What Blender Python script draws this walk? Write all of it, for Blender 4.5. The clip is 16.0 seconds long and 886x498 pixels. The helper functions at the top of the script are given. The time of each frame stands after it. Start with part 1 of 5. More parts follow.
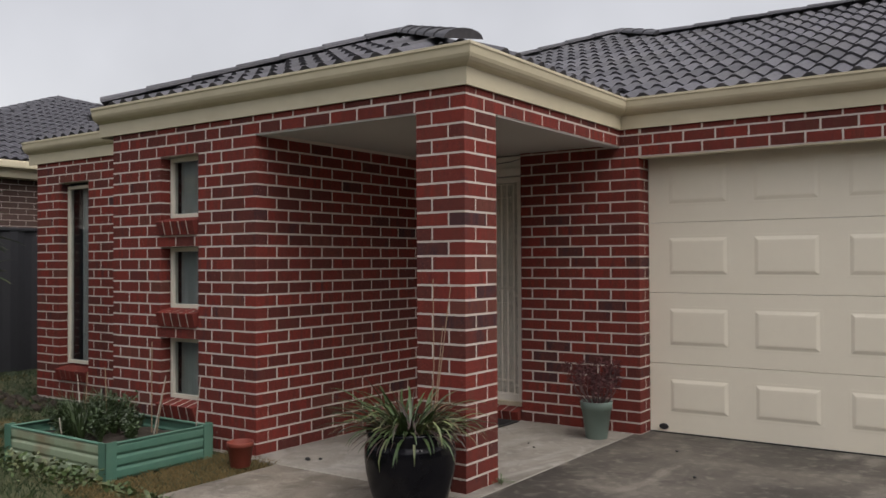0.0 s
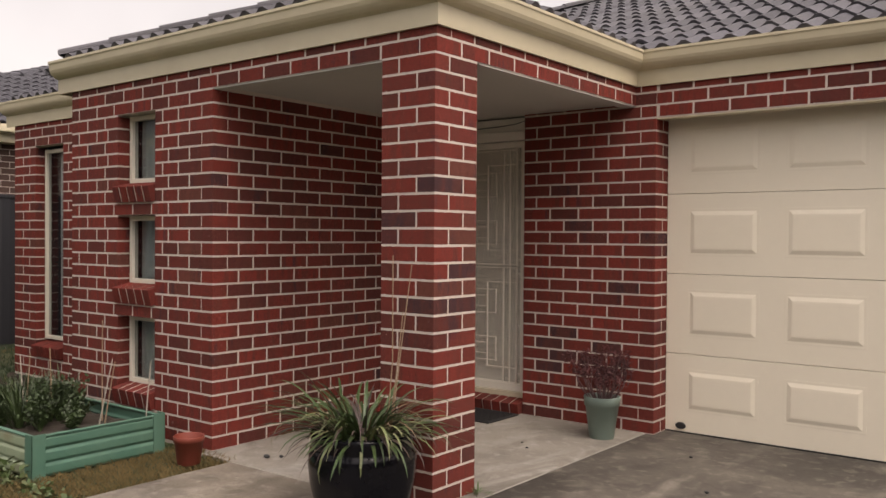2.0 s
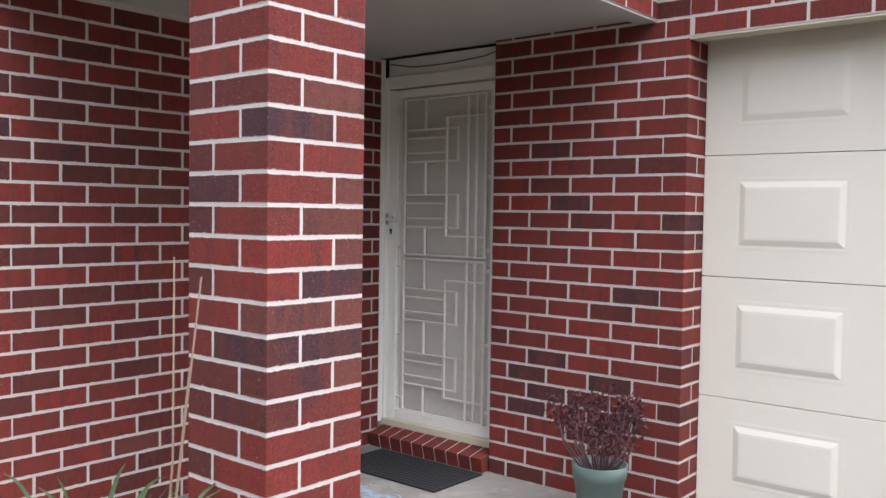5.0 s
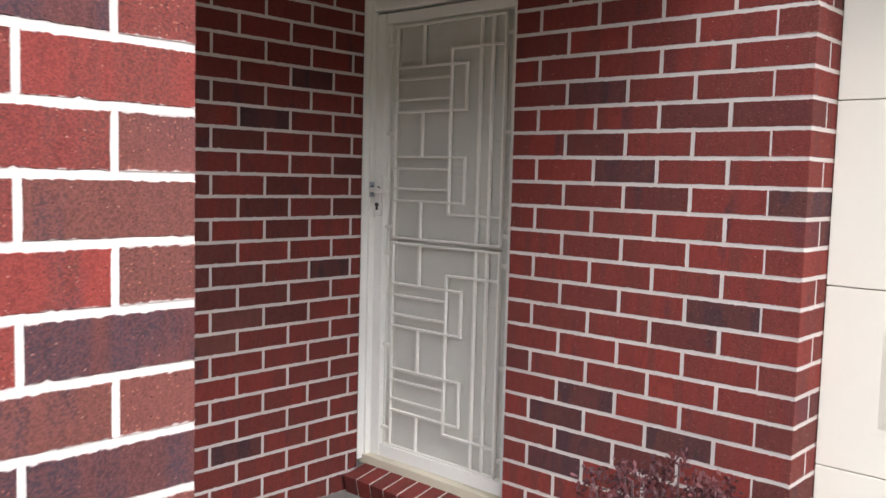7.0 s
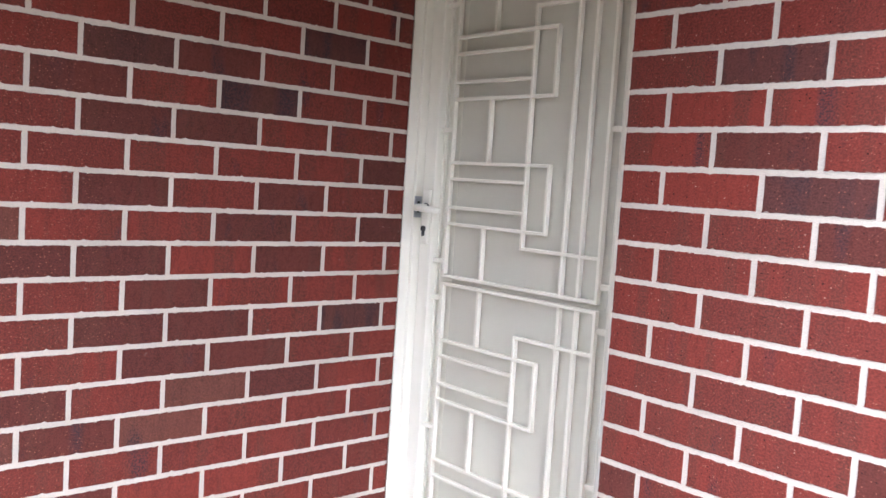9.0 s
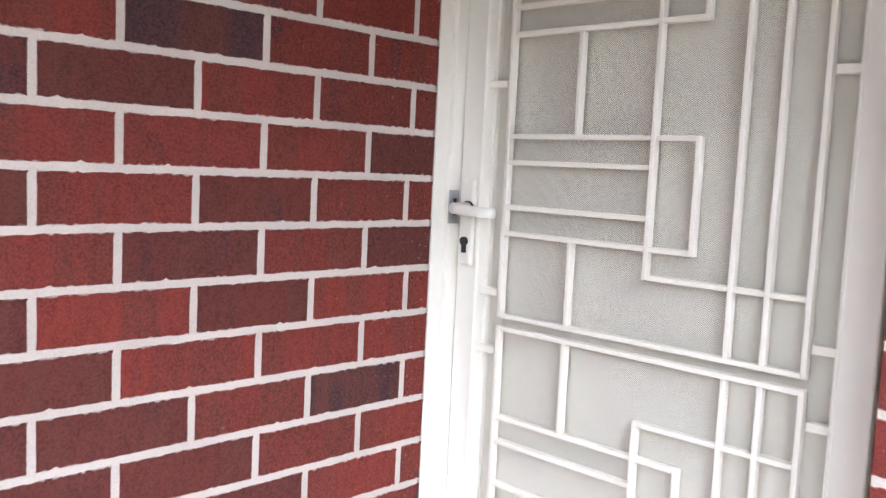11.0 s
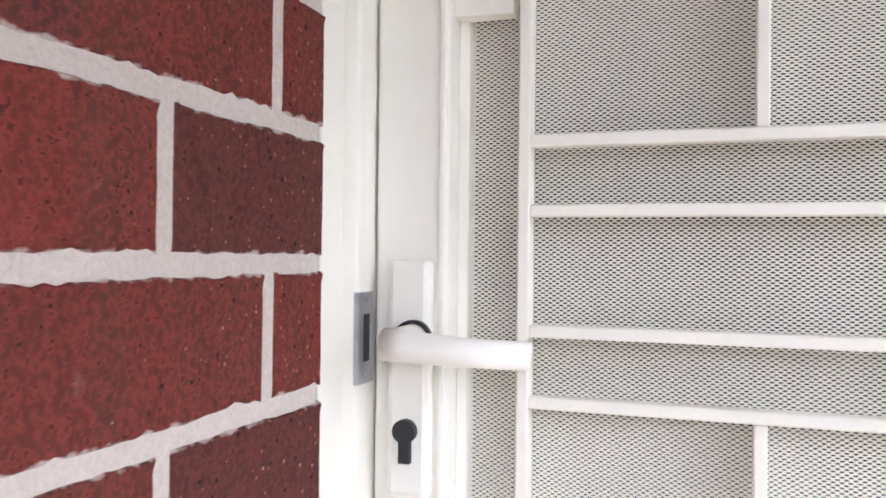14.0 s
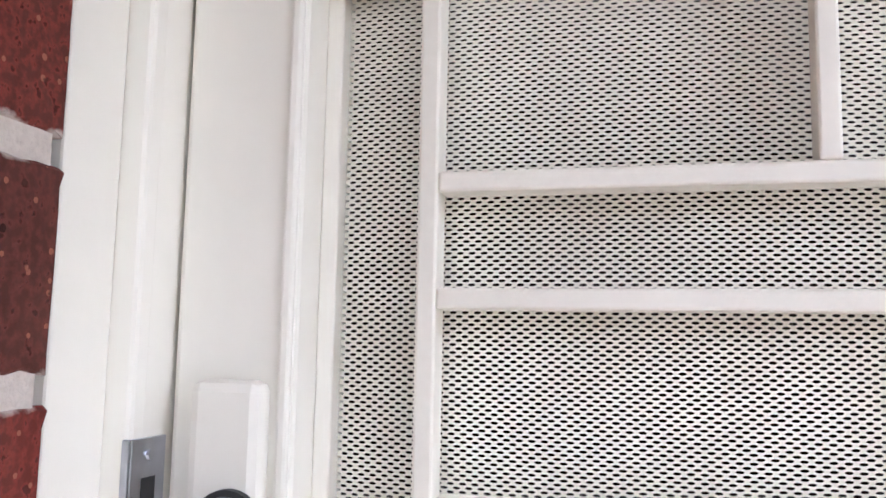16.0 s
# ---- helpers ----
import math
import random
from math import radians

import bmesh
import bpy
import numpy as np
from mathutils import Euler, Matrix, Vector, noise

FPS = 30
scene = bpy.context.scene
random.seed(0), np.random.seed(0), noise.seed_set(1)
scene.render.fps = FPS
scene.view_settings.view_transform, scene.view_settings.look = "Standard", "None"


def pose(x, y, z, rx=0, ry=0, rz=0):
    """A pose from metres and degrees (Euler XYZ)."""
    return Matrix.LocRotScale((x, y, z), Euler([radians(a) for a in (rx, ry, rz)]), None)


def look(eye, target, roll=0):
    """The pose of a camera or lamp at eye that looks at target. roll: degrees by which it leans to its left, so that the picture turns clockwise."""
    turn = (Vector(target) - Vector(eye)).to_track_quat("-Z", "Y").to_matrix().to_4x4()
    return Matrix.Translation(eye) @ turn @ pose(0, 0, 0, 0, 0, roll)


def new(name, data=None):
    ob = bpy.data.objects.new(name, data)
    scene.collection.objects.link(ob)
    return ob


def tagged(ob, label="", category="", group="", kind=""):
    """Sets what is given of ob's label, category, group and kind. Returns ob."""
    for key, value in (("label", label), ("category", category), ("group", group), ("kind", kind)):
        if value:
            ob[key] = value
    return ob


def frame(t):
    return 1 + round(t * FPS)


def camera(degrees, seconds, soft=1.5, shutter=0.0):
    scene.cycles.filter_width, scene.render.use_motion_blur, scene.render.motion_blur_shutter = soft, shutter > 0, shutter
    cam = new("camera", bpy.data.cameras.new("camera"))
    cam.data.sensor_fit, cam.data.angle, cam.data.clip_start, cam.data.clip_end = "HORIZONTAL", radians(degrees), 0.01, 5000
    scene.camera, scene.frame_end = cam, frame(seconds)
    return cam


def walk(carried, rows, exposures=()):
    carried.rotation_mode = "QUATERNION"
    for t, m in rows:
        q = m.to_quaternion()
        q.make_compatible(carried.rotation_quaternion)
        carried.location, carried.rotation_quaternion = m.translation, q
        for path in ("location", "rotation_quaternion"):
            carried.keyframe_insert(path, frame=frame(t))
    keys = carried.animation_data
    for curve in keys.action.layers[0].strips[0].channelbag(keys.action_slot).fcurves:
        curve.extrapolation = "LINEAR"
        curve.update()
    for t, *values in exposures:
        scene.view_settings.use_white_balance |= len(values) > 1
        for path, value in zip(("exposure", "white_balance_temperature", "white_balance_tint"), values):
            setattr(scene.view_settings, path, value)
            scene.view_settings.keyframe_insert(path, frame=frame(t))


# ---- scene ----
cam = camera(54.1, 16.0, shutter=0.25)
PATH = [
    (0, (0.227, 0.439, 1.333), (-0.925, 2.073, 1.364), -0.3),
    (0.5, (0.245, 0.568, 1.329), (-0.984, 2.146, 1.33), -0.3),
    (1, (0.261, 0.772, 1.331), (-0.984, 2.337, 1.291), -0.0),
    (1.5, (0.164, 1.009, 1.314), (-1.046, 2.602, 1.292), -0.2),
    (2, (0.099, 1.3, 1.329), (-1.137, 2.872, 1.301), 0.4),
    (2.5, (0.045, 1.623, 1.334), (-1.187, 3.196, 1.259), 1.0),
    (3, (-0.116, 1.924, 1.354), (-1.31, 3.526, 1.263), 0.9),
    (3.5, (-0.245, 2.244, 1.353), (-1.475, 3.819, 1.273), 1.3),
    (4, (-0.394, 2.535, 1.337), (-1.645, 4.093, 1.261), 1.2),
    (4.2, (-0.478, 2.662, 1.34), (-1.732, 4.218, 1.273), 1.1),
    (6.3, (-1.21, 3.94, 1.366), (-2.534, 5.434, 1.234), 1.5),
    (6.5, (-1.293, 4.051, 1.345), (-2.617, 5.544, 1.208), 1.9),
    (7, (-1.504, 4.305, 1.38), (-2.848, 5.776, 1.214), 1.5),
    (7.5, (-1.647, 4.603, 1.391), (-3.047, 6.024, 1.243), 2.4),
    (8, (-1.847, 4.813, 1.406), (-3.248, 6.236, 1.297), 3.4),
    (8.5, (-2.031, 4.973, 1.398), (-3.475, 6.352, 1.276), 3.3),
    (9, (-2.215, 5.163, 1.391), (-3.708, 6.486, 1.243), 3.7),
    (9.2, (-2.301, 5.223, 1.377), (-3.794, 6.546, 1.229), 3.7),
    (11.3, (-3.261, 5.747, 1.396), (-4.609, 7.211, 1.196), 2.3),
    (11.5, (-3.374, 5.811, 1.381), (-4.671, 7.32, 1.189), 2.1),
    (12, (-3.603, 5.906, 1.384), (-4.774, 7.52, 1.221), 2.4),
    (12.5, (-3.794, 5.982, 1.389), (-4.744, 7.731, 1.187), 2.0),
    (13, (-3.905, 6.11, 1.383), (-4.703, 7.941, 1.265), 3.6),
    (13.5, (-3.991, 6.225, 1.385), (-4.741, 8.078, 1.34), 1.0),
    (14, (-4.035, 6.317, 1.378), (-4.694, 8.206, 1.389), 0.6),
    (14.5, (-4.06, 6.428, 1.387), (-4.665, 8.331, 1.499), 2.0),
    (15, (-4.086, 6.491, 1.39), (-4.577, 8.414, 1.636), 2.7),
    (15.5, (-4.092, 6.544, 1.392), (-4.529, 8.48, 1.64), 1.1),
    (16, (-4.092, 6.565, 1.387), (-4.558, 8.496, 1.623), 1.1),
]
EXPOSURES = [(0, 0.32, 6600, 13), (0.5, 0.2, 6700, 14), (1.0, 0.54, 7100, 16), (1.5, 0.74, 7800, 19), (2.0, 0.7, 7450, 19), (2.5, 0.84, 6470, 16), (3.0, 0.95, 6210, 17), (3.5, 1.06, 5760, 16), (4.2, 1.24, 5710, 15), (6.5, 1.76, 5860, 13), (7, 1.9, 5910, 13), (7.5, 2.2, 6060, 10), (8.0, 2.58, 5840, 11), (8.5, 2.82, 5790, 12), (9, 2.96, 5690, 12), (11.5, 3.37, 5660, 13), (12.5, 3.41, 5760, 13), (14, 3.57, 5640, 13), (15, 3.51, 5580, 14), (16, 3.49, 5610, 15)]
walk(cam, [(t, look(eye, target, roll)) for t, eye, target, roll in PATH], EXPOSURES)

# ---- world and sun ----
SUN_ELEV, SUN_AZ = 56.0, 105.0     # overcast, the veiled sun high beside the house
world = bpy.data.worlds.new("sky")
scene.world = world
world.use_nodes = True
wn, wl = world.node_tree.nodes, world.node_tree.links
wn.clear()
w_out = wn.new("ShaderNodeOutputWorld")
w_bg = wn.new("ShaderNodeBackground")
w_sky = wn.new("ShaderNodeTexSky")
w_sky.sky_type, w_sky.sun_disc = "NISHITA", False
w_sky.sun_elevation, w_sky.sun_rotation = radians(SUN_ELEV), radians(SUN_AZ)
w_sky.air_density, w_sky.dust_density = 1.0, 3.0
w_hsv = wn.new("ShaderNodeHueSaturation")
w_hsv.inputs["Saturation"].default_value = 0.20
w_co = wn.new("ShaderNodeTexCoord")
w_no = wn.new("ShaderNodeTexNoise")
w_no.inputs["Scale"].default_value, w_no.inputs["Detail"].default_value = 2.2, 5
w_map = wn.new("ShaderNodeMapRange")
w_map.inputs["From Min"].default_value, w_map.inputs["From Max"].default_value = 0.3, 0.7
w_map.inputs["To Min"].default_value, w_map.inputs["To Max"].default_value = 0.85, 1.15
w_mul = wn.new("ShaderNodeMixRGB")
w_mul.blend_type, w_mul.inputs[0].default_value = "MULTIPLY", 1.0
wl.new(w_co.outputs["Generated"], w_no.inputs["Vector"])
wl.new(w_no.outputs["Fac"], w_map.inputs["Value"])
wl.new(w_sky.outputs[0], w_hsv.inputs["Color"])
wl.new(w_hsv.outputs[0], w_mul.inputs[1])
wl.new(w_map.outputs[0], w_mul.inputs[2])
w_sep = wn.new("ShaderNodeSeparateXYZ")       # an overcast sky is brighter towards the zenith
wl.new(w_co.outputs["Generated"], w_sep.inputs[0])
w_zen = wn.new("ShaderNodeMapRange")
w_zen.inputs["To Min"].default_value, w_zen.inputs["To Max"].default_value = 0.66, 1.75
wl.new(w_sep.outputs["Z"], w_zen.inputs["Value"])
w_cie = wn.new("ShaderNodeMixRGB")
w_cie.blend_type, w_cie.inputs[0].default_value = "MULTIPLY", 1.0
wl.new(w_mul.outputs[0], w_cie.inputs[1])
wl.new(w_zen.outputs[0], w_cie.inputs[2])
wl.new(w_cie.outputs[0], w_bg.inputs["Color"])
w_bg.inputs["Strength"].default_value = 0.15
wl.new(w_bg.outputs[0], w_out.inputs[0])
sun = new("sun", bpy.data.lights.new("sun", "SUN"))
sun.data.energy, sun.data.angle, sun.data.color = 0.3, radians(25), (1.0, 0.97, 0.92)
sun.matrix_world = look((0, 0, 30), (30 * math.sin(radians(SUN_AZ + 180)), 30 * math.cos(radians(SUN_AZ + 180)), 30 - 30 * math.tan(radians(SUN_ELEV))))


# ---- materials ----
BL, BD, BH, COURSE, PITCH = 0.23, 0.11, 0.076, 0.086, 0.2415      # brick length, depth, height; course and pitch


def material(name, colour, rough=0.7, metal=0.0, grain=60.0, vary=0.15, stain=1.2, stain_vary=0.15, bump=0.15, tint=None, gloss=0.5, hue_random=0.0):
    """A procedural surface: base colour, fine grain, broad stains and relief, all at real size."""
    m = bpy.data.materials.new(name)
    m.use_nodes = True
    n, l = m.node_tree.nodes, m.node_tree.links
    b = n["Principled BSDF"]
    b.inputs["Roughness"].default_value, b.inputs["Metallic"].default_value = rough, metal
    b.inputs["Specular IOR Level"].default_value = gloss
    co = n.new("ShaderNodeTexCoord")
    fine = n.new("ShaderNodeTexNoise")
    fine.inputs["Scale"].default_value, fine.inputs["Detail"].default_value = grain, 6
    broad = n.new("ShaderNodeTexNoise")
    broad.inputs["Scale"].default_value, broad.inputs["Detail"].default_value = stain, 4
    geo = n.new("ShaderNodeNewGeometry")
    for t in (fine, broad):
        l.new(geo.outputs["Position"], t.inputs["Vector"])
    dark = n.new("ShaderNodeMixRGB")
    dark.inputs[1].default_value = (*[c * (1 - vary) for c in colour], 1)
    dark.inputs[2].default_value = (*[min(1, c * (1 + vary)) for c in colour], 1)
    l.new(fine.outputs["Fac"], dark.inputs[0])
    mix = n.new("ShaderNodeMixRGB")
    t2 = tint or [c * 0.5 for c in colour]
    mix.inputs[2].default_value = (*t2, 1)
    ramp = n.new("ShaderNodeMapRange")
    ramp.inputs["From Min"].default_value, ramp.inputs["From Max"].default_value = 0.45, 0.75
    ramp.inputs["To Max"].default_value = stain_vary
    l.new(broad.outputs["Fac"], ramp.inputs["Value"])
    l.new(ramp.outputs[0], mix.inputs[0])
    l.new(dark.outputs[0], mix.inputs[1])
    last = mix
    if hue_random:
        info = n.new("ShaderNodeObjectInfo")
        hsv = n.new("ShaderNodeHueSaturation")
        mr = n.new("ShaderNodeMapRange")
        mr.inputs["To Min"].default_value, mr.inputs["To Max"].default_value = 1 - hue_random, 1 + hue_random
        l.new(info.outputs["Random"], mr.inputs["Value"])
        l.new(mr.outputs[0], hsv.inputs["Value"])
        l.new(mix.outputs[0], hsv.inputs["Color"])
        last = hsv
    l.new(last.outputs[0], b.inputs["Base Color"])
    if bump:
        bp = n.new("ShaderNodeBump")
        bp.inputs["Strength"].default_value, bp.inputs["Distance"].default_value = bump, 0.004
        l.new(fine.outputs["Fac"], bp.inputs["Height"])
        l.new(bp.outputs[0], b.inputs["Normal"])
    return m


def brick_material(name, red, brown, dark_share, washed=True):
    """Fired clay: red body with brown clouds, charcoal flashes, pale specks and pits; each brick differs."""
    m = bpy.data.materials.new(name)
    m.use_nodes = True
    n, l = m.node_tree.nodes, m.node_tree.links
    b = n["Principled BSDF"]
    b.inputs["Roughness"].default_value = 0.8
    b.inputs["Specular IOR Level"].default_value = 0.1
    geo = n.new("ShaderNodeNewGeometry")
    info = n.new("ShaderNodeObjectInfo")

    def noise_of(scale, detail=4, stretch=None):
        t = n.new("ShaderNodeTexNoise")
        t.inputs["Scale"].default_value, t.inputs["Detail"].default_value = scale, detail
        src = geo.outputs["Position"]
        if stretch:
            mp = n.new("ShaderNodeMapping")
            mp.inputs["Scale"].default_value = stretch
            l.new(src, mp.inputs["Vector"])
            src = mp.outputs[0]
        l.new(src, t.inputs["Vector"])
        return t.outputs["Fac"]

    def ranged(src, a, c, lo=0.0, hi=1.0):
        r = n.new("ShaderNodeMapRange")
        r.inputs["From Min"].default_value, r.inputs["From Max"].default_value = a, c
        r.inputs["To Min"].default_value, r.inputs["To Max"].default_value = lo, hi
        l.new(src, r.inputs["Value"])
        return r.outputs[0]

    def mixed(fac, a, c, blend="MIX"):
        x = n.new("ShaderNodeMixRGB")
        x.blend_type = blend
        if isinstance(fac, float):
            x.inputs[0].default_value = fac
        else:
            l.new(fac, x.inputs[0])
        for k, v in ((1, a), (2, c)):
            if isinstance(v, tuple):
                x.inputs[k].default_value = (*v, 1)
            else:
                l.new(v, x.inputs[k])
        return x.outputs[0]

    def specks(scale, size, share):
        """Round grains: near a cell's centre, in a share of the cells."""
        v = n.new("ShaderNodeTexVoronoi")
        v.inputs["Scale"].default_value = scale
        l.new(geo.outputs["Position"], v.inputs["Vector"])
        near = n.new("ShaderNodeMath")
        near.operation = "LESS_THAN"
        near.inputs[1].default_value = size
        l.new(v.outputs["Distance"], near.inputs[0])
        sep = n.new("ShaderNodeSeparateColor")
        l.new(v.outputs["Color"], sep.inputs[0])
        pick = n.new("ShaderNodeMath")
        pick.operation = "LESS_THAN"
        pick.inputs[1].default_value = share
        l.new(sep.outputs[0], pick.inputs[0])
        both = n.new("ShaderNodeMath")
        both.operation = "MULTIPLY"
        l.new(near.outputs[0], both.inputs[0])
        l.new(pick.outputs[0], both.inputs[1])
        return both.outputs[0]

    def streaked(scale, a, c, top, k):
        """Vertical kiln streaks that differ from brick to brick."""
        co = n.new("ShaderNodeTexCoord")
        mp = n.new("ShaderNodeMapping")
        mp.inputs["Scale"].default_value = (scale, 1.0, scale * 0.10)
        l.new(co.outputs["Object"], mp.inputs["Vector"])
        t = n.new("ShaderNodeTexNoise")
        t.noise_dimensions = "4D"
        t.inputs["Scale"].default_value, t.inputs["Detail"].default_value = 1.0, 1.5
        w4 = n.new("ShaderNodeMath")
        w4.operation = "MULTIPLY"
        w4.inputs[1].default_value = k
        l.new(info.outputs["Random"], w4.inputs[0])
        l.new(w4.outputs[0], t.inputs["W"])
        l.new(mp.outputs[0], t.inputs["Vector"])
        return ranged(t.outputs["Fac"], a, c, 0, top)

    def near_edge(width):
        """1 at the brick's long edges, 0 a little way in."""
        co = n.new("ShaderNodeTexCoord")
        sep = n.new("ShaderNodeSeparateXYZ")
        l.new(co.outputs["Object"], sep.inputs[0])
        mid = n.new("ShaderNodeMath")
        mid.operation = "SUBTRACT"
        mid.inputs[1].default_value = BH / 2
        l.new(sep.outputs["Z"], mid.inputs[0])
        away = n.new("ShaderNodeMath")
        away.operation = "ABSOLUTE"
        l.new(mid.outputs[0], away.inputs[0])
        return ranged(away.outputs[0], BH / 2 - width, BH / 2)

    body = mixed(info.outputs["Random"], red, brown)
    body = mixed(streaked(15, 0.50, 0.58, 0.75, 53.0), body, (0.090, 0.035, 0.027))
    body = mixed(streaked(12, 0.62 - dark_share, 0.70 - dark_share, 0.85, 91.0), body, (0.042, 0.029, 0.036))
    body = mixed(ranged(noise_of(8, 3, (1, 1, 0.3)), 0.48, 0.66, 0, 0.6), body, brown)
    body = mixed(ranged(noise_of(10, 3, (1, 1, 0.35)), 0.62 - dark_share, 0.70 - dark_share, 0, 0.85), body, (0.040, 0.028, 0.033))
    body = mixed(ranged(noise_of(70, 4, (1, 1, 0.35)), 0.45, 0.72, 0, 0.38), body, tuple(c * 0.5 for c in brown))
    body = mixed(ranged(noise_of(230, 4), 0.42, 0.60, 0, 0.50), body, tuple(min(1, c * 1.55) for c in red))
    body = mixed(specks(190, 0.27, 0.10), body, (0.27, 0.10, 0.065))
    body = mixed(specks(100, 0.14, 0.04), body, (0.40, 0.23, 0.18))
    pits = specks(150, 0.26, 0.06)
    body = mixed(pits, body, (0.032, 0.012, 0.011))
    pocks = ranged(noise_of(230, 3), 0.61, 0.67, 0, 0.7)
    body = mixed(pocks, body, (0.035, 0.017, 0.015))
    smear = ranged(noise_of(30, 6), 0.72, 0.80, 0, 0.3)
    body = mixed(smear, body, (0.50, 0.42, 0.37))
    if washed:                              # mortar smeared over the long edges
        wash = n.new("ShaderNodeMath")
        wash.operation = "MULTIPLY"
        l.new(near_edge(0.009), wash.inputs[0])
        l.new(noise_of(90, 6), wash.inputs[1])
        body = mixed(ranged(wash.outputs[0], 0.38, 0.50, 0, 0.8), body, (0.50, 0.43, 0.38))
    l.new(body, b.inputs["Base Color"])
    hgt = n.new("ShaderNodeMath")
    hgt.operation = "SUBTRACT"
    l.new(noise_of(150, 6), hgt.inputs[0])
    both = n.new("ShaderNodeMath")
    l.new(pits, both.inputs[0])
    l.new(pocks, both.inputs[1])
    l.new(both.outputs[0], hgt.inputs[1])
    bp = n.new("ShaderNodeBump")
    bp.inputs["Strength"].default_value, bp.inputs["Distance"].default_value = 0.7, 0.0018
    l.new(hgt.outputs[0], bp.inputs["Height"])
    l.new(bp.outputs[0], b.inputs["Normal"])
    return m


def concrete_material(name, base, dark, pale, amount, pale_amount):
    """Old concrete: cloudy dark staining, pale washed streaks, sand grain and small spots."""
    m = bpy.data.materials.new(name)
    m.use_nodes = True
    n, l = m.node_tree.nodes, m.node_tree.links
    b = n["Principled BSDF"]
    geo = n.new("ShaderNodeNewGeometry")

    def layer(scale, detail, lo, hi, top, warp=0.0, stretch=(1, 1, 1)):
        mp = n.new("ShaderNodeMapping")
        mp.inputs["Scale"].default_value = stretch
        l.new(geo.outputs["Position"], mp.inputs["Vector"])
        t = n.new("ShaderNodeTexNoise")
        t.inputs["Scale"].default_value, t.inputs["Detail"].default_value, t.inputs["Distortion"].default_value = scale, detail, warp
        l.new(mp.outputs[0], t.inputs["Vector"])
        r = n.new("ShaderNodeMapRange")
        r.inputs["From Min"].default_value, r.inputs["From Max"].default_value, r.inputs["To Max"].default_value = lo, hi, top
        l.new(t.outputs["Fac"], r.inputs["Value"])
        return r.outputs[0], t.outputs["Fac"]

    col = None
    for fac, tone in ((layer(0.75, 6, 0.40, 0.62, amount, 0.6), dark), (layer(1.7, 7, 0.52, 0.66, pale_amount, 1.2, (1.0, 0.5, 1)), pale), (layer(3.5, 6, 0.48, 0.64, amount * 0.6, 0.8), dark), (layer(14, 5, 0.54, 0.70, pale_amount * 0.6, 0.5), pale), (layer(60, 4, 0.58, 0.70, 0.45), dark), (layer(240, 3, 0.40, 0.65, 0.30), dark)):
        x = n.new("ShaderNodeMixRGB")
        if col is None:
            x.inputs[1].default_value = (*base, 1)
        else:
            l.new(col, x.inputs[1])
        x.inputs[2].default_value = (*tone, 1)
        l.new(fac[0], x.inputs[0])
        col = x.outputs[0]
    l.new(col, b.inputs["Base Color"])
    rr = layer(2.0, 4, 0.3, 0.7, 1.0)
    mr = n.new("ShaderNodeMapRange")
    mr.inputs["To Min"].default_value, mr.inputs["To Max"].default_value = 0.62, 0.9
    l.new(rr[0], mr.inputs["Value"])
    l.new(mr.outputs[0], b.inputs["Roughness"])
    bp = n.new("ShaderNodeBump")
    bp.inputs["Strength"].default_value, bp.inputs["Distance"].default_value = 0.35, 0.003
    l.new(layer(180, 5, 0, 1, 1)[1], bp.inputs["Height"])
    l.new(bp.outputs[0], b.inputs["Normal"])
    return m


M_BRICK = brick_material("red_brick", (0.180, 0.0335, 0.0250), (0.104, 0.0292, 0.0242), -0.02)
M_BRICK_SILL = brick_material("red_sill_brick", (0.180, 0.0335, 0.0250), (0.104, 0.0292, 0.0242), -0.02, False)
M_BRICK_DARK = brick_material("charcoal_brick", (0.095, 0.033, 0.029), (0.065, 0.029, 0.027), 0.10)
M_BRICK_DULL = brick_material("dull_purple_brick", (0.110, 0.0300, 0.0240), (0.082, 0.0275, 0.0240), 0.0)
M_BRICK_TAN = brick_material("brown_brick", (0.140, 0.045, 0.034), (0.104, 0.041, 0.032), 0.0)
M_MORTAR = material("pale_mortar", (0.55, 0.485, 0.425), 0.9, grain=300, vary=0.2, stain=3, stain_vary=0.25, bump=0.5)
M_CREAM = material("cream_paint", (0.60, 0.54, 0.39), 0.45, grain=25, vary=0.03, stain=1.5, stain_vary=0.08, bump=0.03)
M_GUTTER = material("cream_gutter", (0.54, 0.48, 0.335), 0.4, grain=12, vary=0.05, stain=2.5, stain_vary=0.25, bump=0.03, tint=(0.36, 0.30, 0.20))
M_GARAGE = material("cream_garage_steel", (0.80, 0.735, 0.595), 0.42, grain=18, vary=0.02, stain=0.8, stain_vary=0.06, bump=0.02)
M_GRILLE = material("off_white_powder_coat", (0.84, 0.80, 0.70), 0.4, grain=200, vary=0.03, stain=4, stain_vary=0.1, bump=0.02)
M_DOORFRAME = material("off_white_door_frame", (0.82, 0.785, 0.695), 0.42, grain=40, vary=0.03, stain=3, stain_vary=0.1, bump=0.02)
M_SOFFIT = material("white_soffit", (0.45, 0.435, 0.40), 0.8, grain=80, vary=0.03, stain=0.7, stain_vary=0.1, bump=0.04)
M_TILE = material("charcoal_roof_tile", (0.085, 0.083, 0.092), 0.65, grain=40, vary=0.35, stain=2.0, stain_vary=0.4, bump=0.2, tint=(0.11, 0.105, 0.10), hue_random=0.25, gloss=0.2)
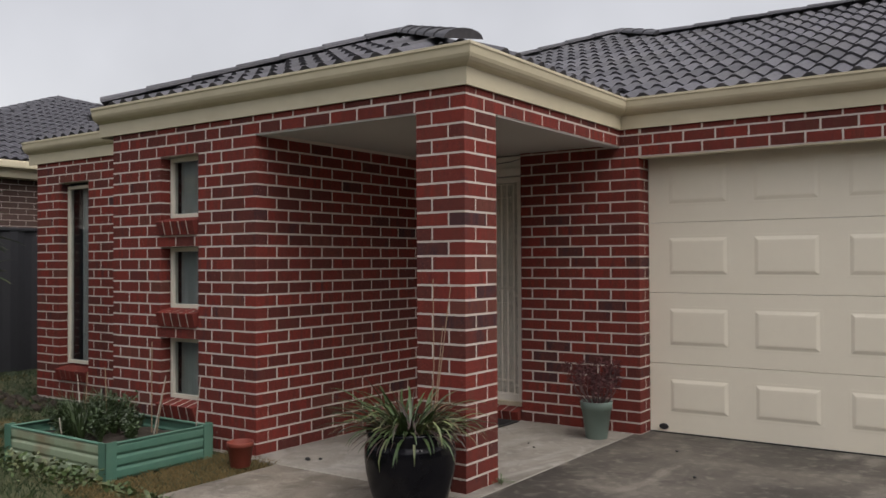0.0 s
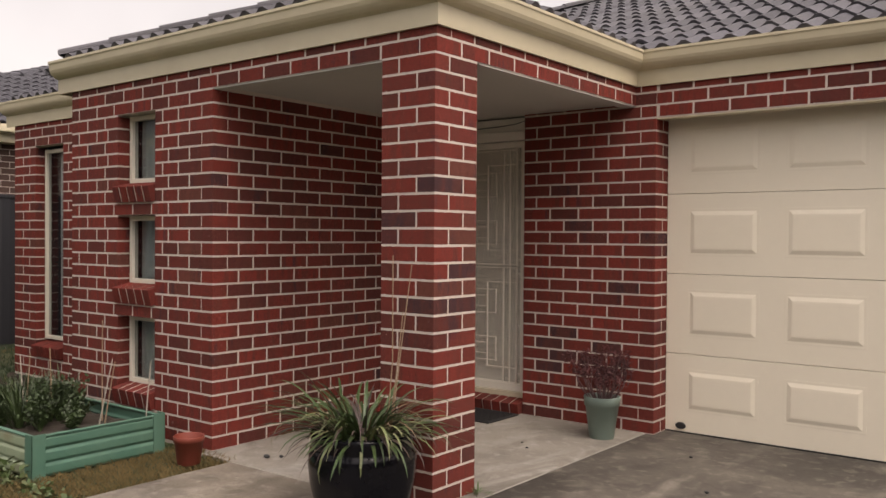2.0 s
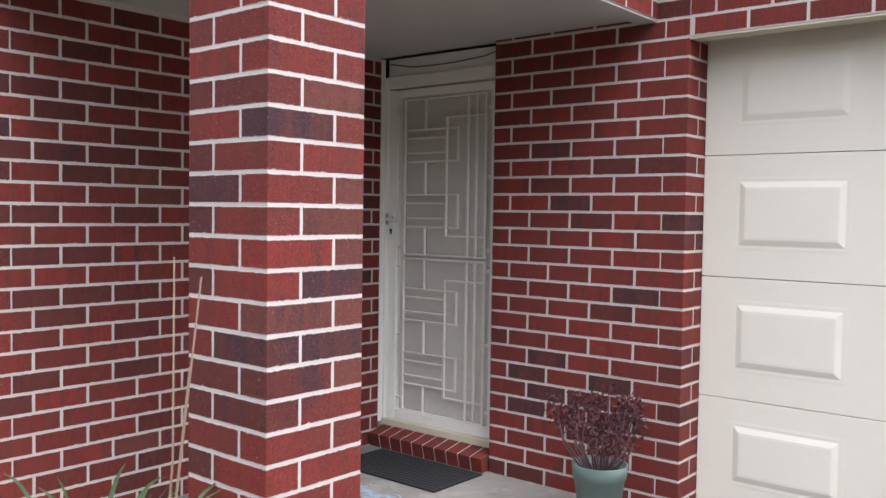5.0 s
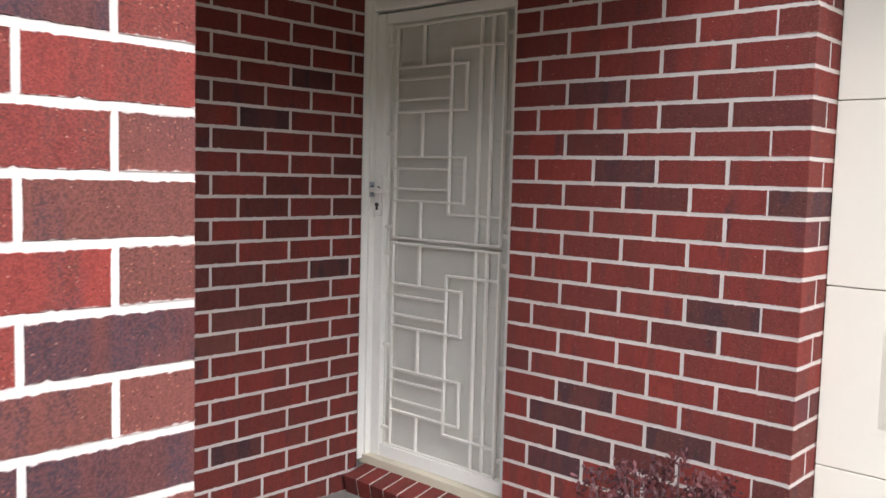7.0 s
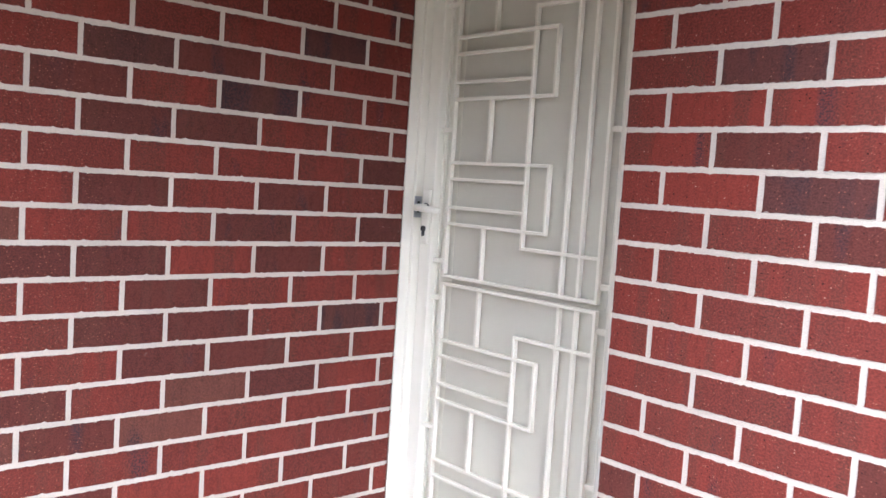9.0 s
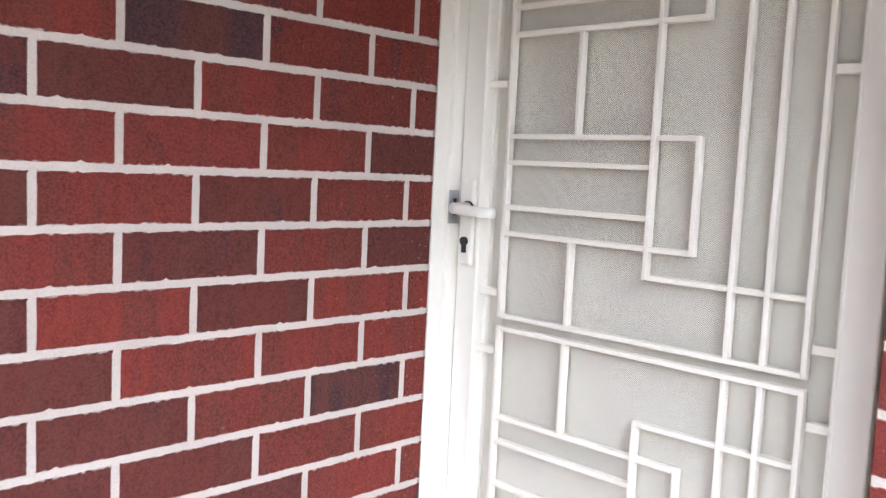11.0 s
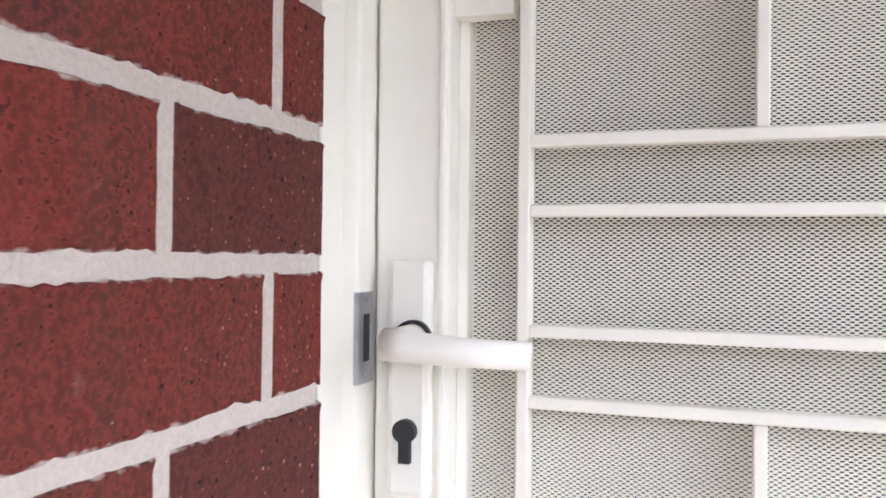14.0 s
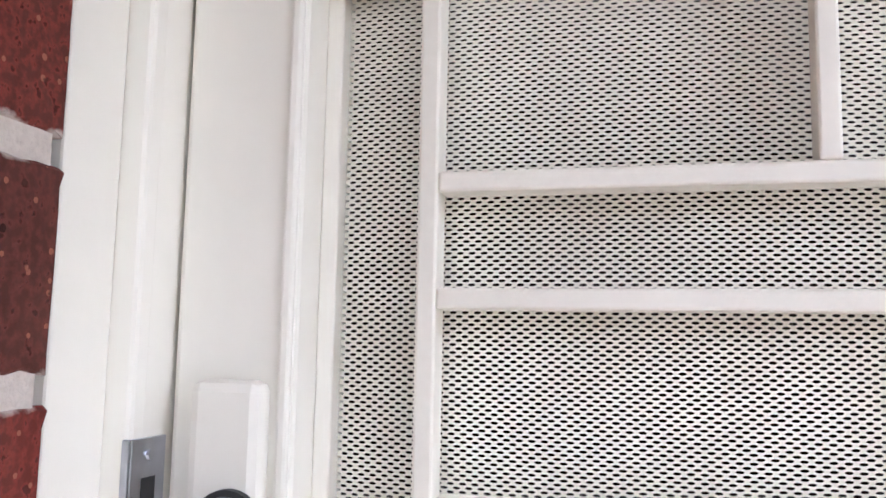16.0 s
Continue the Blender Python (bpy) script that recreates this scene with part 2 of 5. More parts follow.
M_TILE_FAR = material("brown_roof_tile", (0.050, 0.048, 0.056), 0.6, grain=30, vary=0.3, stain=2, stain_vary=0.3, bump=0.2, hue_random=0.25)
M_CONCRETE = concrete_material("porch_concrete", (0.305, 0.277, 0.236), (0.095, 0.083, 0.069), (0.46, 0.435, 0.395), 0.60, 0.6)
M_DRIVE = concrete_material("stained_driveway_concrete", (0.115, 0.100, 0.081), (0.034, 0.029, 0.024), (0.29, 0.26, 0.215), 0.92, 0.55)
M_PATH = concrete_material("brown_stained_path_concrete", (0.215, 0.185, 0.145), (0.062, 0.050, 0.037), (0.40, 0.365, 0.31), 0.85, 0.6)
M_JOINT = material("pale_joint_filler", (0.30, 0.28, 0.25), 0.9, grain=120, vary=0.3, stain=6, stain_vary=0.6, bump=0.3)
M_CHALK = material("blue_chalk", (0.30, 0.38, 0.48), 0.95, grain=150, vary=0.25, stain=14, stain_vary=0.6, bump=0.2, tint=(0.36, 0.34, 0.31))
M_GRASS = material("lawn_soil", (0.028, 0.040, 0.012), 0.95, grain=45, vary=0.5, stain=0.9, stain_vary=0.7, bump=0.6, tint=(0.12, 0.095, 0.04))
M_BLACK = material("black_glazed_ceramic", (0.006, 0.006, 0.008), 0.16, grain=20, vary=0.3, bump=0.02, gloss=0.22)
M_TERRA = material("terracotta_plastic", (0.21, 0.045, 0.028), 0.55, grain=30, vary=0.1, bump=0.03)
M_SAGE = material("sage_green_pot", (0.16, 0.215, 0.185), 0.5, grain=30, vary=0.06, bump=0.03)
M_SOIL = material("dark_soil", (0.035, 0.026, 0.018), 0.95, grain=60, vary=0.5, bump=0.8)
M_BEDGREEN = material("pale_green_steel", (0.070, 0.165, 0.118), 0.45, grain=25, vary=0.1, stain=3, stain_vary=0.3, bump=0.03, tint=(0.16, 0.24, 0.17))
M_BEDPALE = material("weathered_pale_green_steel", (0.27, 0.33, 0.22), 0.5, grain=25, vary=0.12, stain=5, stain_vary=0.6, bump=0.03, tint=(0.20, 0.10, 0.05))
M_FENCE = material("dark_steel_fence", (0.014, 0.014, 0.017), 0.5, grain=15, vary=0.2, bump=0.02)
M_MAT = material("black_door_mat", (0.018, 0.017, 0.017), 0.95, grain=250, vary=0.5, bump=0.8)
M_DARK = material("dark_rubber", (0.02, 0.02, 0.02), 0.6, grain=50)
M_CHROME = material("zinc_steel", (0.45, 0.46, 0.50), 0.3, metal=1.0, grain=60, vary=0.3, bump=0.05)
M_DOORWOOD = material("entrance_door_paint", (0.045, 0.042, 0.036), 0.5, grain=30, vary=0.05)
M_WINFRAME = material("cream_window_frame", (0.66, 0.62, 0.52), 0.4, grain=30, vary=0.03, bump=0.02)
M_CURTAIN = material("grey_curtain", (0.46, 0.47, 0.44), 0.9, grain=60, vary=0.1)
M_ROOM_BLACK = material("black_room_backing", (0.02, 0.022, 0.025), 0.9, grain=20, vary=0.1)
M_NBRICK = material("neighbour_brick", (0.060, 0.032, 0.024), 0.85, grain=60, vary=0.3, stain=4, stain_vary=0.3, hue_random=0.3)
M_BACKDROP = material("dull_backdrop", (0.11, 0.095, 0.08), 0.9, grain=3, vary=0.3, stain=0.3, stain_vary=0.5, bump=0.1)
M_STEM = material("pale_cane", (0.27, 0.185, 0.12), 0.8, grain=60, vary=0.2)
M_STEMRED = material("dull_red_stem", (0.11, 0.06, 0.06), 0.8, grain=60, vary=0.3)
M_STAKE = material("pale_stake", (0.40, 0.36, 0.30), 0.6, grain=60, vary=0.1)


def leaf_material(name, a, c, rough=0.5):
    m = material(name, a, rough, grain=90, vary=0.25, stain=9, stain_vary=0.9, bump=0.05, tint=c)
    return m


M_STRAP = leaf_material("green_strap_leaf", (0.034, 0.062, 0.018), (0.065, 0.09, 0.028))
M_STRAP_DRY = leaf_material("dry_strap_leaf", (0.19, 0.13, 0.075), (0.09, 0.06, 0.04), 0.8)
M_STRAP_LIGHT = leaf_material("striped_strap_leaf", (0.13, 0.155, 0.06), (0.27, 0.26, 0.16))
M_STRAP_DARK = leaf_material("purple_brown_strap_leaf", (0.040, 0.026, 0.022), (0.080, 0.045, 0.035), 0.6)
M_REDLEAF = leaf_material("burgundy_leaf", (0.040, 0.007, 0.008), (0.100, 0.011, 0.008), 0.75)
M_HERB = leaf_material("herb_leaf", (0.035, 0.060, 0.018), (0.015, 0.025, 0.010))
M_WEED = leaf_material("weed_leaf", (0.06, 0.10, 0.03), (0.13, 0.12, 0.05))
M_BLADE = leaf_material("grass_blade", (0.017, 0.037, 0.009), (0.040, 0.052, 0.015))
M_STRAW = leaf_material("dry_grass", (0.165, 0.115, 0.045), (0.07, 0.06, 0.02), 0.9)


def glass_material():
    m = bpy.data.materials.new("window_glass")
    m.use_nodes = True
    b = m.node_tree.nodes["Principled BSDF"]
    b.inputs["Base Color"].default_value = (0.6, 0.65, 0.66, 1)
    b.inputs["Roughness"].default_value = 0.03
    b.inputs["Transmission Weight"].default_value = 1.0
    b.inputs["IOR"].default_value = 1.45
    return m


M_GLASS = glass_material()


def mesh_material():
    """Perforated aluminium: staggered slots about 5 x 3 mm, open to the door behind."""
    m = bpy.data.materials.new("perforated_mesh")
    m.use_nodes = True
    n, l = m.node_tree.nodes, m.node_tree.links
    b = n["Principled BSDF"]
    b.inputs["Base Color"].default_value = (0.79, 0.755, 0.645, 1)
    b.inputs["Roughness"].default_value = 0.5
    geo = n.new("ShaderNodeNewGeometry")
    sep = n.new("ShaderNodeSeparateXYZ")
    l.new(geo.outputs["Position"], sep.inputs[0])

    def math_node(op, a, c=None):
        x = n.new("ShaderNodeMath")
        x.operation = op
        for k, v in ((0, a), (1, c)):
            if v is None:
                continue
            if isinstance(v, (int, float)):
                x.inputs[k].default_value = v
            else:
                l.new(v, x.inputs[k])
        return x.outputs[0]

    row = math_node("DIVIDE", sep.outputs["Z"], 0.00175)
    idx = math_node("FLOOR", row)
    odd = math_node("MULTIPLY", math_node("MODULO", idx, 2.0), 0.5)
    col = math_node("ADD", math_node("DIVIDE", sep.outputs["X"], 0.0054), odd)
    u = math_node("ABSOLUTE", math_node("SUBTRACT", math_node("FRACT", col), 0.5))
    v = math_node("ABSOLUTE", math_node("SUBTRACT", math_node("FRACT", row), 0.5))
    d = math_node("ADD", math_node("MULTIPLY", math_node("POWER", math_node("DIVIDE", u, 0.305), 2.0), 1.0), math_node("POWER", math_node("DIVIDE", v, 0.38), 2.0))
    hole = math_node("LESS_THAN", d, 1.0)
    tr = n.new("ShaderNodeBsdfTransparent")
    mx = n.new("ShaderNodeMixShader")
    l.new(hole, mx.inputs[0])
    l.new(b.outputs[0], mx.inputs[1])
    l.new(tr.outputs[0], mx.inputs[2])
    l.new(mx.outputs[0], n["Material Output"].inputs["Surface"])
    return m


M_PERF = mesh_material()


# ---- mesh helpers ----
def part(name, bm, mat, parent=None, label="", smooth=False):
    """One mesh object from a bmesh, under a thing or a part."""
    me = bpy.data.meshes.new(name)
    bm.normal_update()
    bm.to_mesh(me)
    bm.free()
    me.materials.append(mat)
    if smooth:
        me.polygons.foreach_set("use_smooth", [True] * len(me.polygons))
    ob = new(name, me)
    if parent:
        ob.parent = parent
    if label:
        ob["label"] = label
    return ob


def thing(name, place, label, category, group="", kind=""):
    ob = new(name)
    ob.empty_display_size = 0.1
    ob.matrix_basis = pose(*place)
    return tagged(ob, label, category, group, kind)


def add_box(bm, x0, x1, y0, y1, z0, z1, bevel=0.0):
    r = bmesh.ops.create_cube(bm, size=1.0, matrix=Matrix.Translation(((x0 + x1) / 2, (y0 + y1) / 2, (z0 + z1) / 2)) @ Matrix.Diagonal((x1 - x0, y1 - y0, z1 - z0, 1)))
    if bevel:
        es = list({e for v in r["verts"] for e in v.link_edges})
        bmesh.ops.bevel(bm, geom=es, offset=bevel, segments=2, affect="EDGES", profile=0.5)
    return bm


def box(x0, x1, y0, y1, z0, z1, bevel=0.0):
    return add_box(bmesh.new(), x0, x1, y0, y1, z0, z1, bevel)


def lathe(profile, segments=32):
    """A turned body from (radius, height) pairs."""
    bm = bmesh.new()
    rings = []
    for r, z in profile:
        if r < 1e-5:
            rings.append([bm.verts.new((0, 0, z))])
        else:
            rings.append([bm.verts.new((r * math.cos(2 * math.pi * i / segments), r * math.sin(2 * math.pi * i / segments), z)) for i in range(segments)])
    for a, c in zip(rings, rings[1:]):
        for i in range(segments):
            j = (i + 1) % segments
            quad = [a[i % len(a)], a[j % len(a)], c[j % len(c)], c[i % len(c)]]
            seen = []
            for v in quad:
                if v not in seen:
                    seen.append(v)
            if len(seen) > 2:
                bm.faces.new(seen)
    bmesh.ops.recalc_face_normals(bm, faces=bm.faces)
    return bm


def tube(points, r0, r1, sides=6):
    """A tapered round stem along points."""
    bm = bmesh.new()
    rings = []
    pts = [Vector(p) for p in points]
    for i, p in enumerate(pts):
        d = (pts[min(i + 1, len(pts) - 1)] - pts[max(i - 1, 0)]).normalized()
        a = d.orthogonal().normalized()
        c = d.cross(a)
        r = r0 + (r1 - r0) * i / (len(pts) - 1)
        rings.append([bm.verts.new(p + (a * math.cos(2 * math.pi * k / sides) + c * math.sin(2 * math.pi * k / sides)) * r) for k in range(sides)])
    for a, c in zip(rings, rings[1:]):
        for k in range(sides):
            bm.faces.new([a[k], a[(k + 1) % sides], c[(k + 1) % sides], c[k]])
    bm.faces.new(rings[0][::-1])
    bm.faces.new(rings[-1])
    return bm


def merge(bm, other):
    me = bpy.data.meshes.new("tmp")
    other.to_mesh(me)
    other.free()
    bm.from_mesh(me)
    bpy.data.meshes.remove(me)
    return bm


# ---- bricks ----
rng = random.Random(7)


def brick_mesh(length, seed):
    """A worn brick: origin at its outer face's lower start, length along x, depth along +y, z up."""
    r = random.Random(seed)
    nx, nz = max(3, round(length / 0.007)), 9
    border = [(length * i / nx, 0.0, 0, -1) for i in range(nx)] + [(length, BH * q / nz, 1, 0) for q in range(nz)]
    border += [(length * (nx - i) / nx, BH, 0, 1) for i in range(nx)] + [(0.0, BH * (nz - q) / nz, -1, 0) for q in range(nz)]
    bm = bmesh.new()
    loops = [[], [], [], []]
    for x, z, ox, oz in border:
        side = 11 * ox + 5 * oz + seed * 3.7
        d = 0.0015 * noise.noise(Vector((x * 28 + side, z * 28, 1.3))) + 0.0014 * noise.noise(Vector((x * 170 + side, z * 170, 4.1)))
        d -= 0.010 * max(0.0, noise.noise(Vector((x * 90 + side, z * 90, 8.6))) - 0.38)
        if ox:
            d = max(-0.0005, 0.4 * d)        # clean sawn ends, so that corners stay closed
        for loop, y, inset in zip(loops, (0.0, 0.0022, 0.011, BD), (0.0021 - d, 0.0003 - d, 0.0008, 0.0008)):
            loop.append(bm.verts.new((x - ox * inset, y, z - oz * inset)))
    m = len(border)
    bm.faces.new(loops[0])
    for a, c in zip(loops, loops[1:]):
        for i in range(m):
            j = (i + 1) % m
            bm.faces.new([a[i], c[i], c[j], a[j]])
    bm.faces.new(loops[3][::-1])
    bmesh.ops.recalc_face_normals(bm, faces=bm.faces)
    me = bpy.data.meshes.new("brick")
    bm.to_mesh(me)
    bm.free()
    me.materials.append(M_BRICK)
    return me


BRICK_CACHE = {}


def brick_data(length):
    key = round(length, 3)
    if key not in BRICK_CACHE:
        BRICK_CACHE[key] = [brick_mesh(length, 100 * round(length * 1000) + v) for v in range(6 if abs(length - BL) < 0.006 else 2)]
    return rng.choice(BRICK_CACHE[key])


def lay(parent, x, y, z, turn, length=BL, kind=None, tilt=0.0, roll=0.0):
    """One brick as an object of its own."""
    ob = new("brick", brick_data(length))
    ob.parent = parent
    ob.matrix_basis = pose(x, y, z, tilt, roll, turn)
    if kind is None:
        q = rng.random()
        kind = M_BRICK_DARK if q < 0.006 else M_BRICK_DULL if q < 0.20 else M_BRICK_TAN if q < 0.23 else M_BRICK
    ob.material_slots[0].link = "OBJECT"
    ob.material_slots[0].material = kind
    return ob


def course(parent, place, turn, z, start, stops, end, kinds=None):
    """One course from start to end, broken at the upright joints in stops; place(s) gives the plan point at s."""
    ends = [start] + [p for p in sorted(stops) if start + 0.03 < p < end - 0.03] + [end]
    for i, (a, c) in enumerate(zip(ends, ends[1:])):
        a += 0.0056 if i else 0.0
        c -= 0.0056 if i < len(ends) - 2 else 0.0
        lay(parent, *place(a), z, turn, c - a, kinds(i) if kinds else None)


# ---- plan ----
WX, FY, RY, CX = -4.309, 4.615, 6.80, -2.40      # porch side wall, front face, door wall, garage corner
PX, PY = -2.551, 4.60                            # pillar's outer corner
FX0 = -5.965                                     # front wall's far end
RECY, RECX0 = 5.335, -8.34                       # set-back wall
TOP = 2.375                                      # top of the brickwork
BEAM = 26 * COURSE                               # underside of the porch beams
LINTEL = 25 * COURSE - 0.005
IN = 0.0014                                      # mortar behind the brick face

# door wall beside the garage
w = part("wall_door", box(-3.455 + IN, CX - IN, RY + IN, RY + 0.11, -0.02, TOP - 0.002), M_MORTAR)
add_w = bmesh.new()
add_box(add_w, -3.455 + IN, CX - IN, RY + IN, RY + 0.11, -0.02, TOP - 0.002)
add_box(add_w, CX - 0.105, CX - IN, RY + 0.11, RY + 0.25, -0.02, TOP - 0.002)
add_w.to_mesh(w.data)
add_w.free()
tagged(w, "red brick wall with pale mortar beside the front door", "wall", kind="structure")
wall_door = w
wall_left = tagged(part("wall_left", box(WX - 0.10, WX - IN, FY + 0.1, 6.830, -0.02, TOP - 0.002), M_MORTAR), "red brick porch side wall with pale mortar joints", "wall", kind="structure")
# the wall stands a little out of square
wall_left.matrix_basis = pose(WX, FY, 0, 0, 0, -0.22) @ pose(-WX, -FY, 0)
WINS = [(1.548, 2.15), (0.86, 1.462), (0.172, 0.774)]
WU = (FX0, -5.355, -4.925, WX)
bmf = bmesh.new()
add_box(bmf, FX0 + IN, WU[1] - 0.008, FY + IN, FY + 0.11, -0.02, TOP - 0.002)
add_box(bmf, WU[2] + 0.008, WX - IN, FY + IN, FY + 0.11, -0.02, TOP - 0.002)
lev = [-0.02, 0.172, 0.774, 0.86, 1.462, 1.548, 2.15, TOP - 0.002]
for a, c in zip(lev[::2], lev[1::2]):
    add_box(bmf, WU[1] - 0.008, WU[2] + 0.008, FY + IN, FY + 0.11, a, c)
add_box(bmf, FX0 + IN, FX0 + 0.11, FY + 0.11, RECY + 0.1, -0.02, TOP - 0.002)
wall_front = tagged(part("wall_front", bmf, M_MORTAR), "red brick front wall with three small stacked windows", "wall", kind="structure")
RW = (-7.93, -7.44, 0.17, 2.15)
bmr = bmesh.new()
add_box(bmr, RECX0 + IN, RW[0] - 0.008, RECY + IN, RECY + 0.11, -0.02, TOP - 0.002)
add_box(bmr, RW[1] + 0.008, FX0 + 0.01, RECY + IN, RECY + 0.11, -0.02, TOP - 0.002)
add_box(bmr, RW[0] - 0.008, RW[1] + 0.008, RECY + IN, RECY + 0.11, -0.02, RW[2])
add_box(bmr, RW[0] - 0.008, RW[1] + 0.008, RECY + IN, RECY + 0.11, RW[3], TOP - 0.002)
wall_set = tagged(part("wall_set_back", bmr, M_MORTAR), "set-back red brick wall with a tall narrow window", "wall", kind="structure")
bmb = bmesh.new()
add_box(bmb, WX - 0.02, PX - IN, FY + IN, FY + 0.11, BEAM, TOP - 0.002)
add_box(bmb, PX - 0.11, PX - IN, FY + 0.11, RY, BEAM, TOP - 0.002)
beam = tagged(part("porch_beam", bmb, M_MORTAR), "brick-faced beam over the porch opening", "beam", kind="structure")
GX1 = 2.45
bml = box(CX, GX1 + 0.5, RY + IN, RY + 0.11, LINTEL, TOP - 0.002)
lintel = tagged(part("wall_garage", bml, M_MORTAR), "red brick lintel over the garage door", "wall", kind="structure")
bmp = box(PX - 0.35 + IN, PX - IN, PY + IN, PY + 0.35 - IN, -0.02, BEAM)
pillar = tagged(part("pillar", bmp, M_MORTAR), "square red brick porch pillar with pale mortar", "pillar", kind="structure")
steel = part("lintel_bar", box(CX, GX1, RY + 0.004, RY + 0.10, LINTEL - 0.010, LINTEL - 0.002), M_CREAM, lintel, "cream-painted steel lintel")
# cream porch bars in the soffit's grey, dimmed for the shade under the beams
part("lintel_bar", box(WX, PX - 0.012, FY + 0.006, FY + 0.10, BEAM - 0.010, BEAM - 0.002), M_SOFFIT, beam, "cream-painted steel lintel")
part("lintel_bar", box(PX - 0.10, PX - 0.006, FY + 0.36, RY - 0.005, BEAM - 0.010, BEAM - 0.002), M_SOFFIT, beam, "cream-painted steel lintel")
# right end of the garage front, and closing walls behind
pier = tagged(part("wall_garage_end", box(GX1, GX1 + 0.5, RY + IN, RY + 0.25, -0.02, LINTEL), M_MORTAR), "brick pier at the garage's end", "wall", kind="structure")
for nm, b4 in (("wall_back", (-8.3, 2.95, 12.0, 12.1)), ("wall_east", (2.85, 2.95, 7.05, 12.0)), ("wall_west", (-8.33, -8.23, 5.45, 12.0)), ("wall_hall", (-4.425, -4.325, 7.1, 9.0)), ("wall_hall_back", (-4.3, -2.3, 8.2, 8.3)), ("wall_garage_side", (-2.51, -2.41, 7.06, 12.0))):
    tagged(part(nm, box(*b4, -0.02, 2.35), M_SOFFIT), "plain painted inner wall", "wall", kind="structure")

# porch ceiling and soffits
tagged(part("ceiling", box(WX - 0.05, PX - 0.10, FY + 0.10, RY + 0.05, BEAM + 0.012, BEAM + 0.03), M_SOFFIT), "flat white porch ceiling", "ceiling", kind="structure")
tagged(part("ceiling_garage", box(-8.3, 2.9, 7.05, 12.0, 2.36, 2.375), M_SOFFIT), "plain ceiling", "ceiling", kind="structure")
tagged(part("ceiling_front_room", add_box(box(FX0 + 0.05, WX - 0.1, FY + 0.12, RECY + 0.1, 2.36, 2.372), -8.3, WX - 0.1, RECY + 0.1, 7.05, 2.36, 2.372), M_SOFFIT), "plain ceiling", "ceiling", kind="structure")

# ---- ground ----
bg = bmesh.new()
R = 1500
xs = sorted([-R, -200, -60, -30, -16, -12, -10, -9, -8, -7.5, -7, -6.5, -6, -5.5, -5, -4.5, -4.2, -4, -3.5, -3, -2, 0, 2, 4, 8, 20, 60, 200, R])
ys = sorted([-R, -200, -60, -20, -8, -4, -2, -1, 0, 1, 2, 2.5, 3, 3.5, 4, 4.5, 5, 5.5, 6, 7, 8, 10, 14, 20, 60, 200, R])
gv = {}
for i, x in enumerate(xs):
    for j, y in enumerate(ys):
        rough_z = -0.03 + (0.02 * noise.noise(Vector((x * 0.9, y * 0.9, 0))) if abs(x) < 20 and abs(y) < 20 else 0)
        gv[i, j] = bg.verts.new((x, y, rough_z))
for i in range(len(xs) - 1):
    for j in range(len(ys) - 1):
        bg.faces.new([gv[i, j], gv[i + 1, j], gv[i + 1, j + 1], gv[i, j + 1]])
tagged(part("ground", bg, M_GRASS), "patchy green and straw-coloured lawn", "ground", kind="structure")
tagged(part("floor_porch", box(WX, -2.466, 4.535, 6.98, -0.12, 0.0, 0.004), M_CONCRETE), "pale worn porch concrete slab", "floor", kind="structure")
tagged(part("pavement", box(-4.02, -2.466, 3.56, 4.527, -0.12, -0.002, 0.004), M_PATH), "brown-stained concrete path slab before the porch", "pavement", kind="structure")
tagged(part("driveway", box(-2.458, 3.2, -6.0, 7.1, -0.12, -0.004, 0.004), M_DRIVE), "dark stained concrete driveway", "driveway", kind="structure")
tagged(part("driveway_edge", box(-3.2, -2.466, -6.0, 3.552, -0.12, -0.004, 0.004), M_DRIVE), "dark stained concrete driveway strip", "driveway", kind="structure")
tagged(part("joint_strip", add_box(box(-2.467, -2.457, 3.56, 6.79, -0.1, -0.003), WX + 0.3, -2.467, 4.526, 4.536, -0.1, -0.003), M_JOINT), "pale filled joint between the concrete slabs", "joint", kind="structure")
tagged(part("floor_indoors", box(-8.3, 2.9, 7.105, 12.0, -0.12, 0.05), M_CONCRETE), "plain floor", "floor", kind="structure")

# unseen plain walls across the street and past the drive, added to block low sky
for nm, b4, top in (("backdrop_street", (-60, 60, -24.5, -24.0), 8.0), ("backdrop_side", (9.5, 10.0, -23.9, 14.0), 5.2)):
    tagged(part(nm, box(*b4, -0.5, top), M_BACKDROP), "plain dull unseen backdrop blocking the low sky behind the walk", "backdrop", kind="structure")

# ---- eaves ----
G = 0.10        # gutter's reach past the brick face
GT = 2.59       # its top


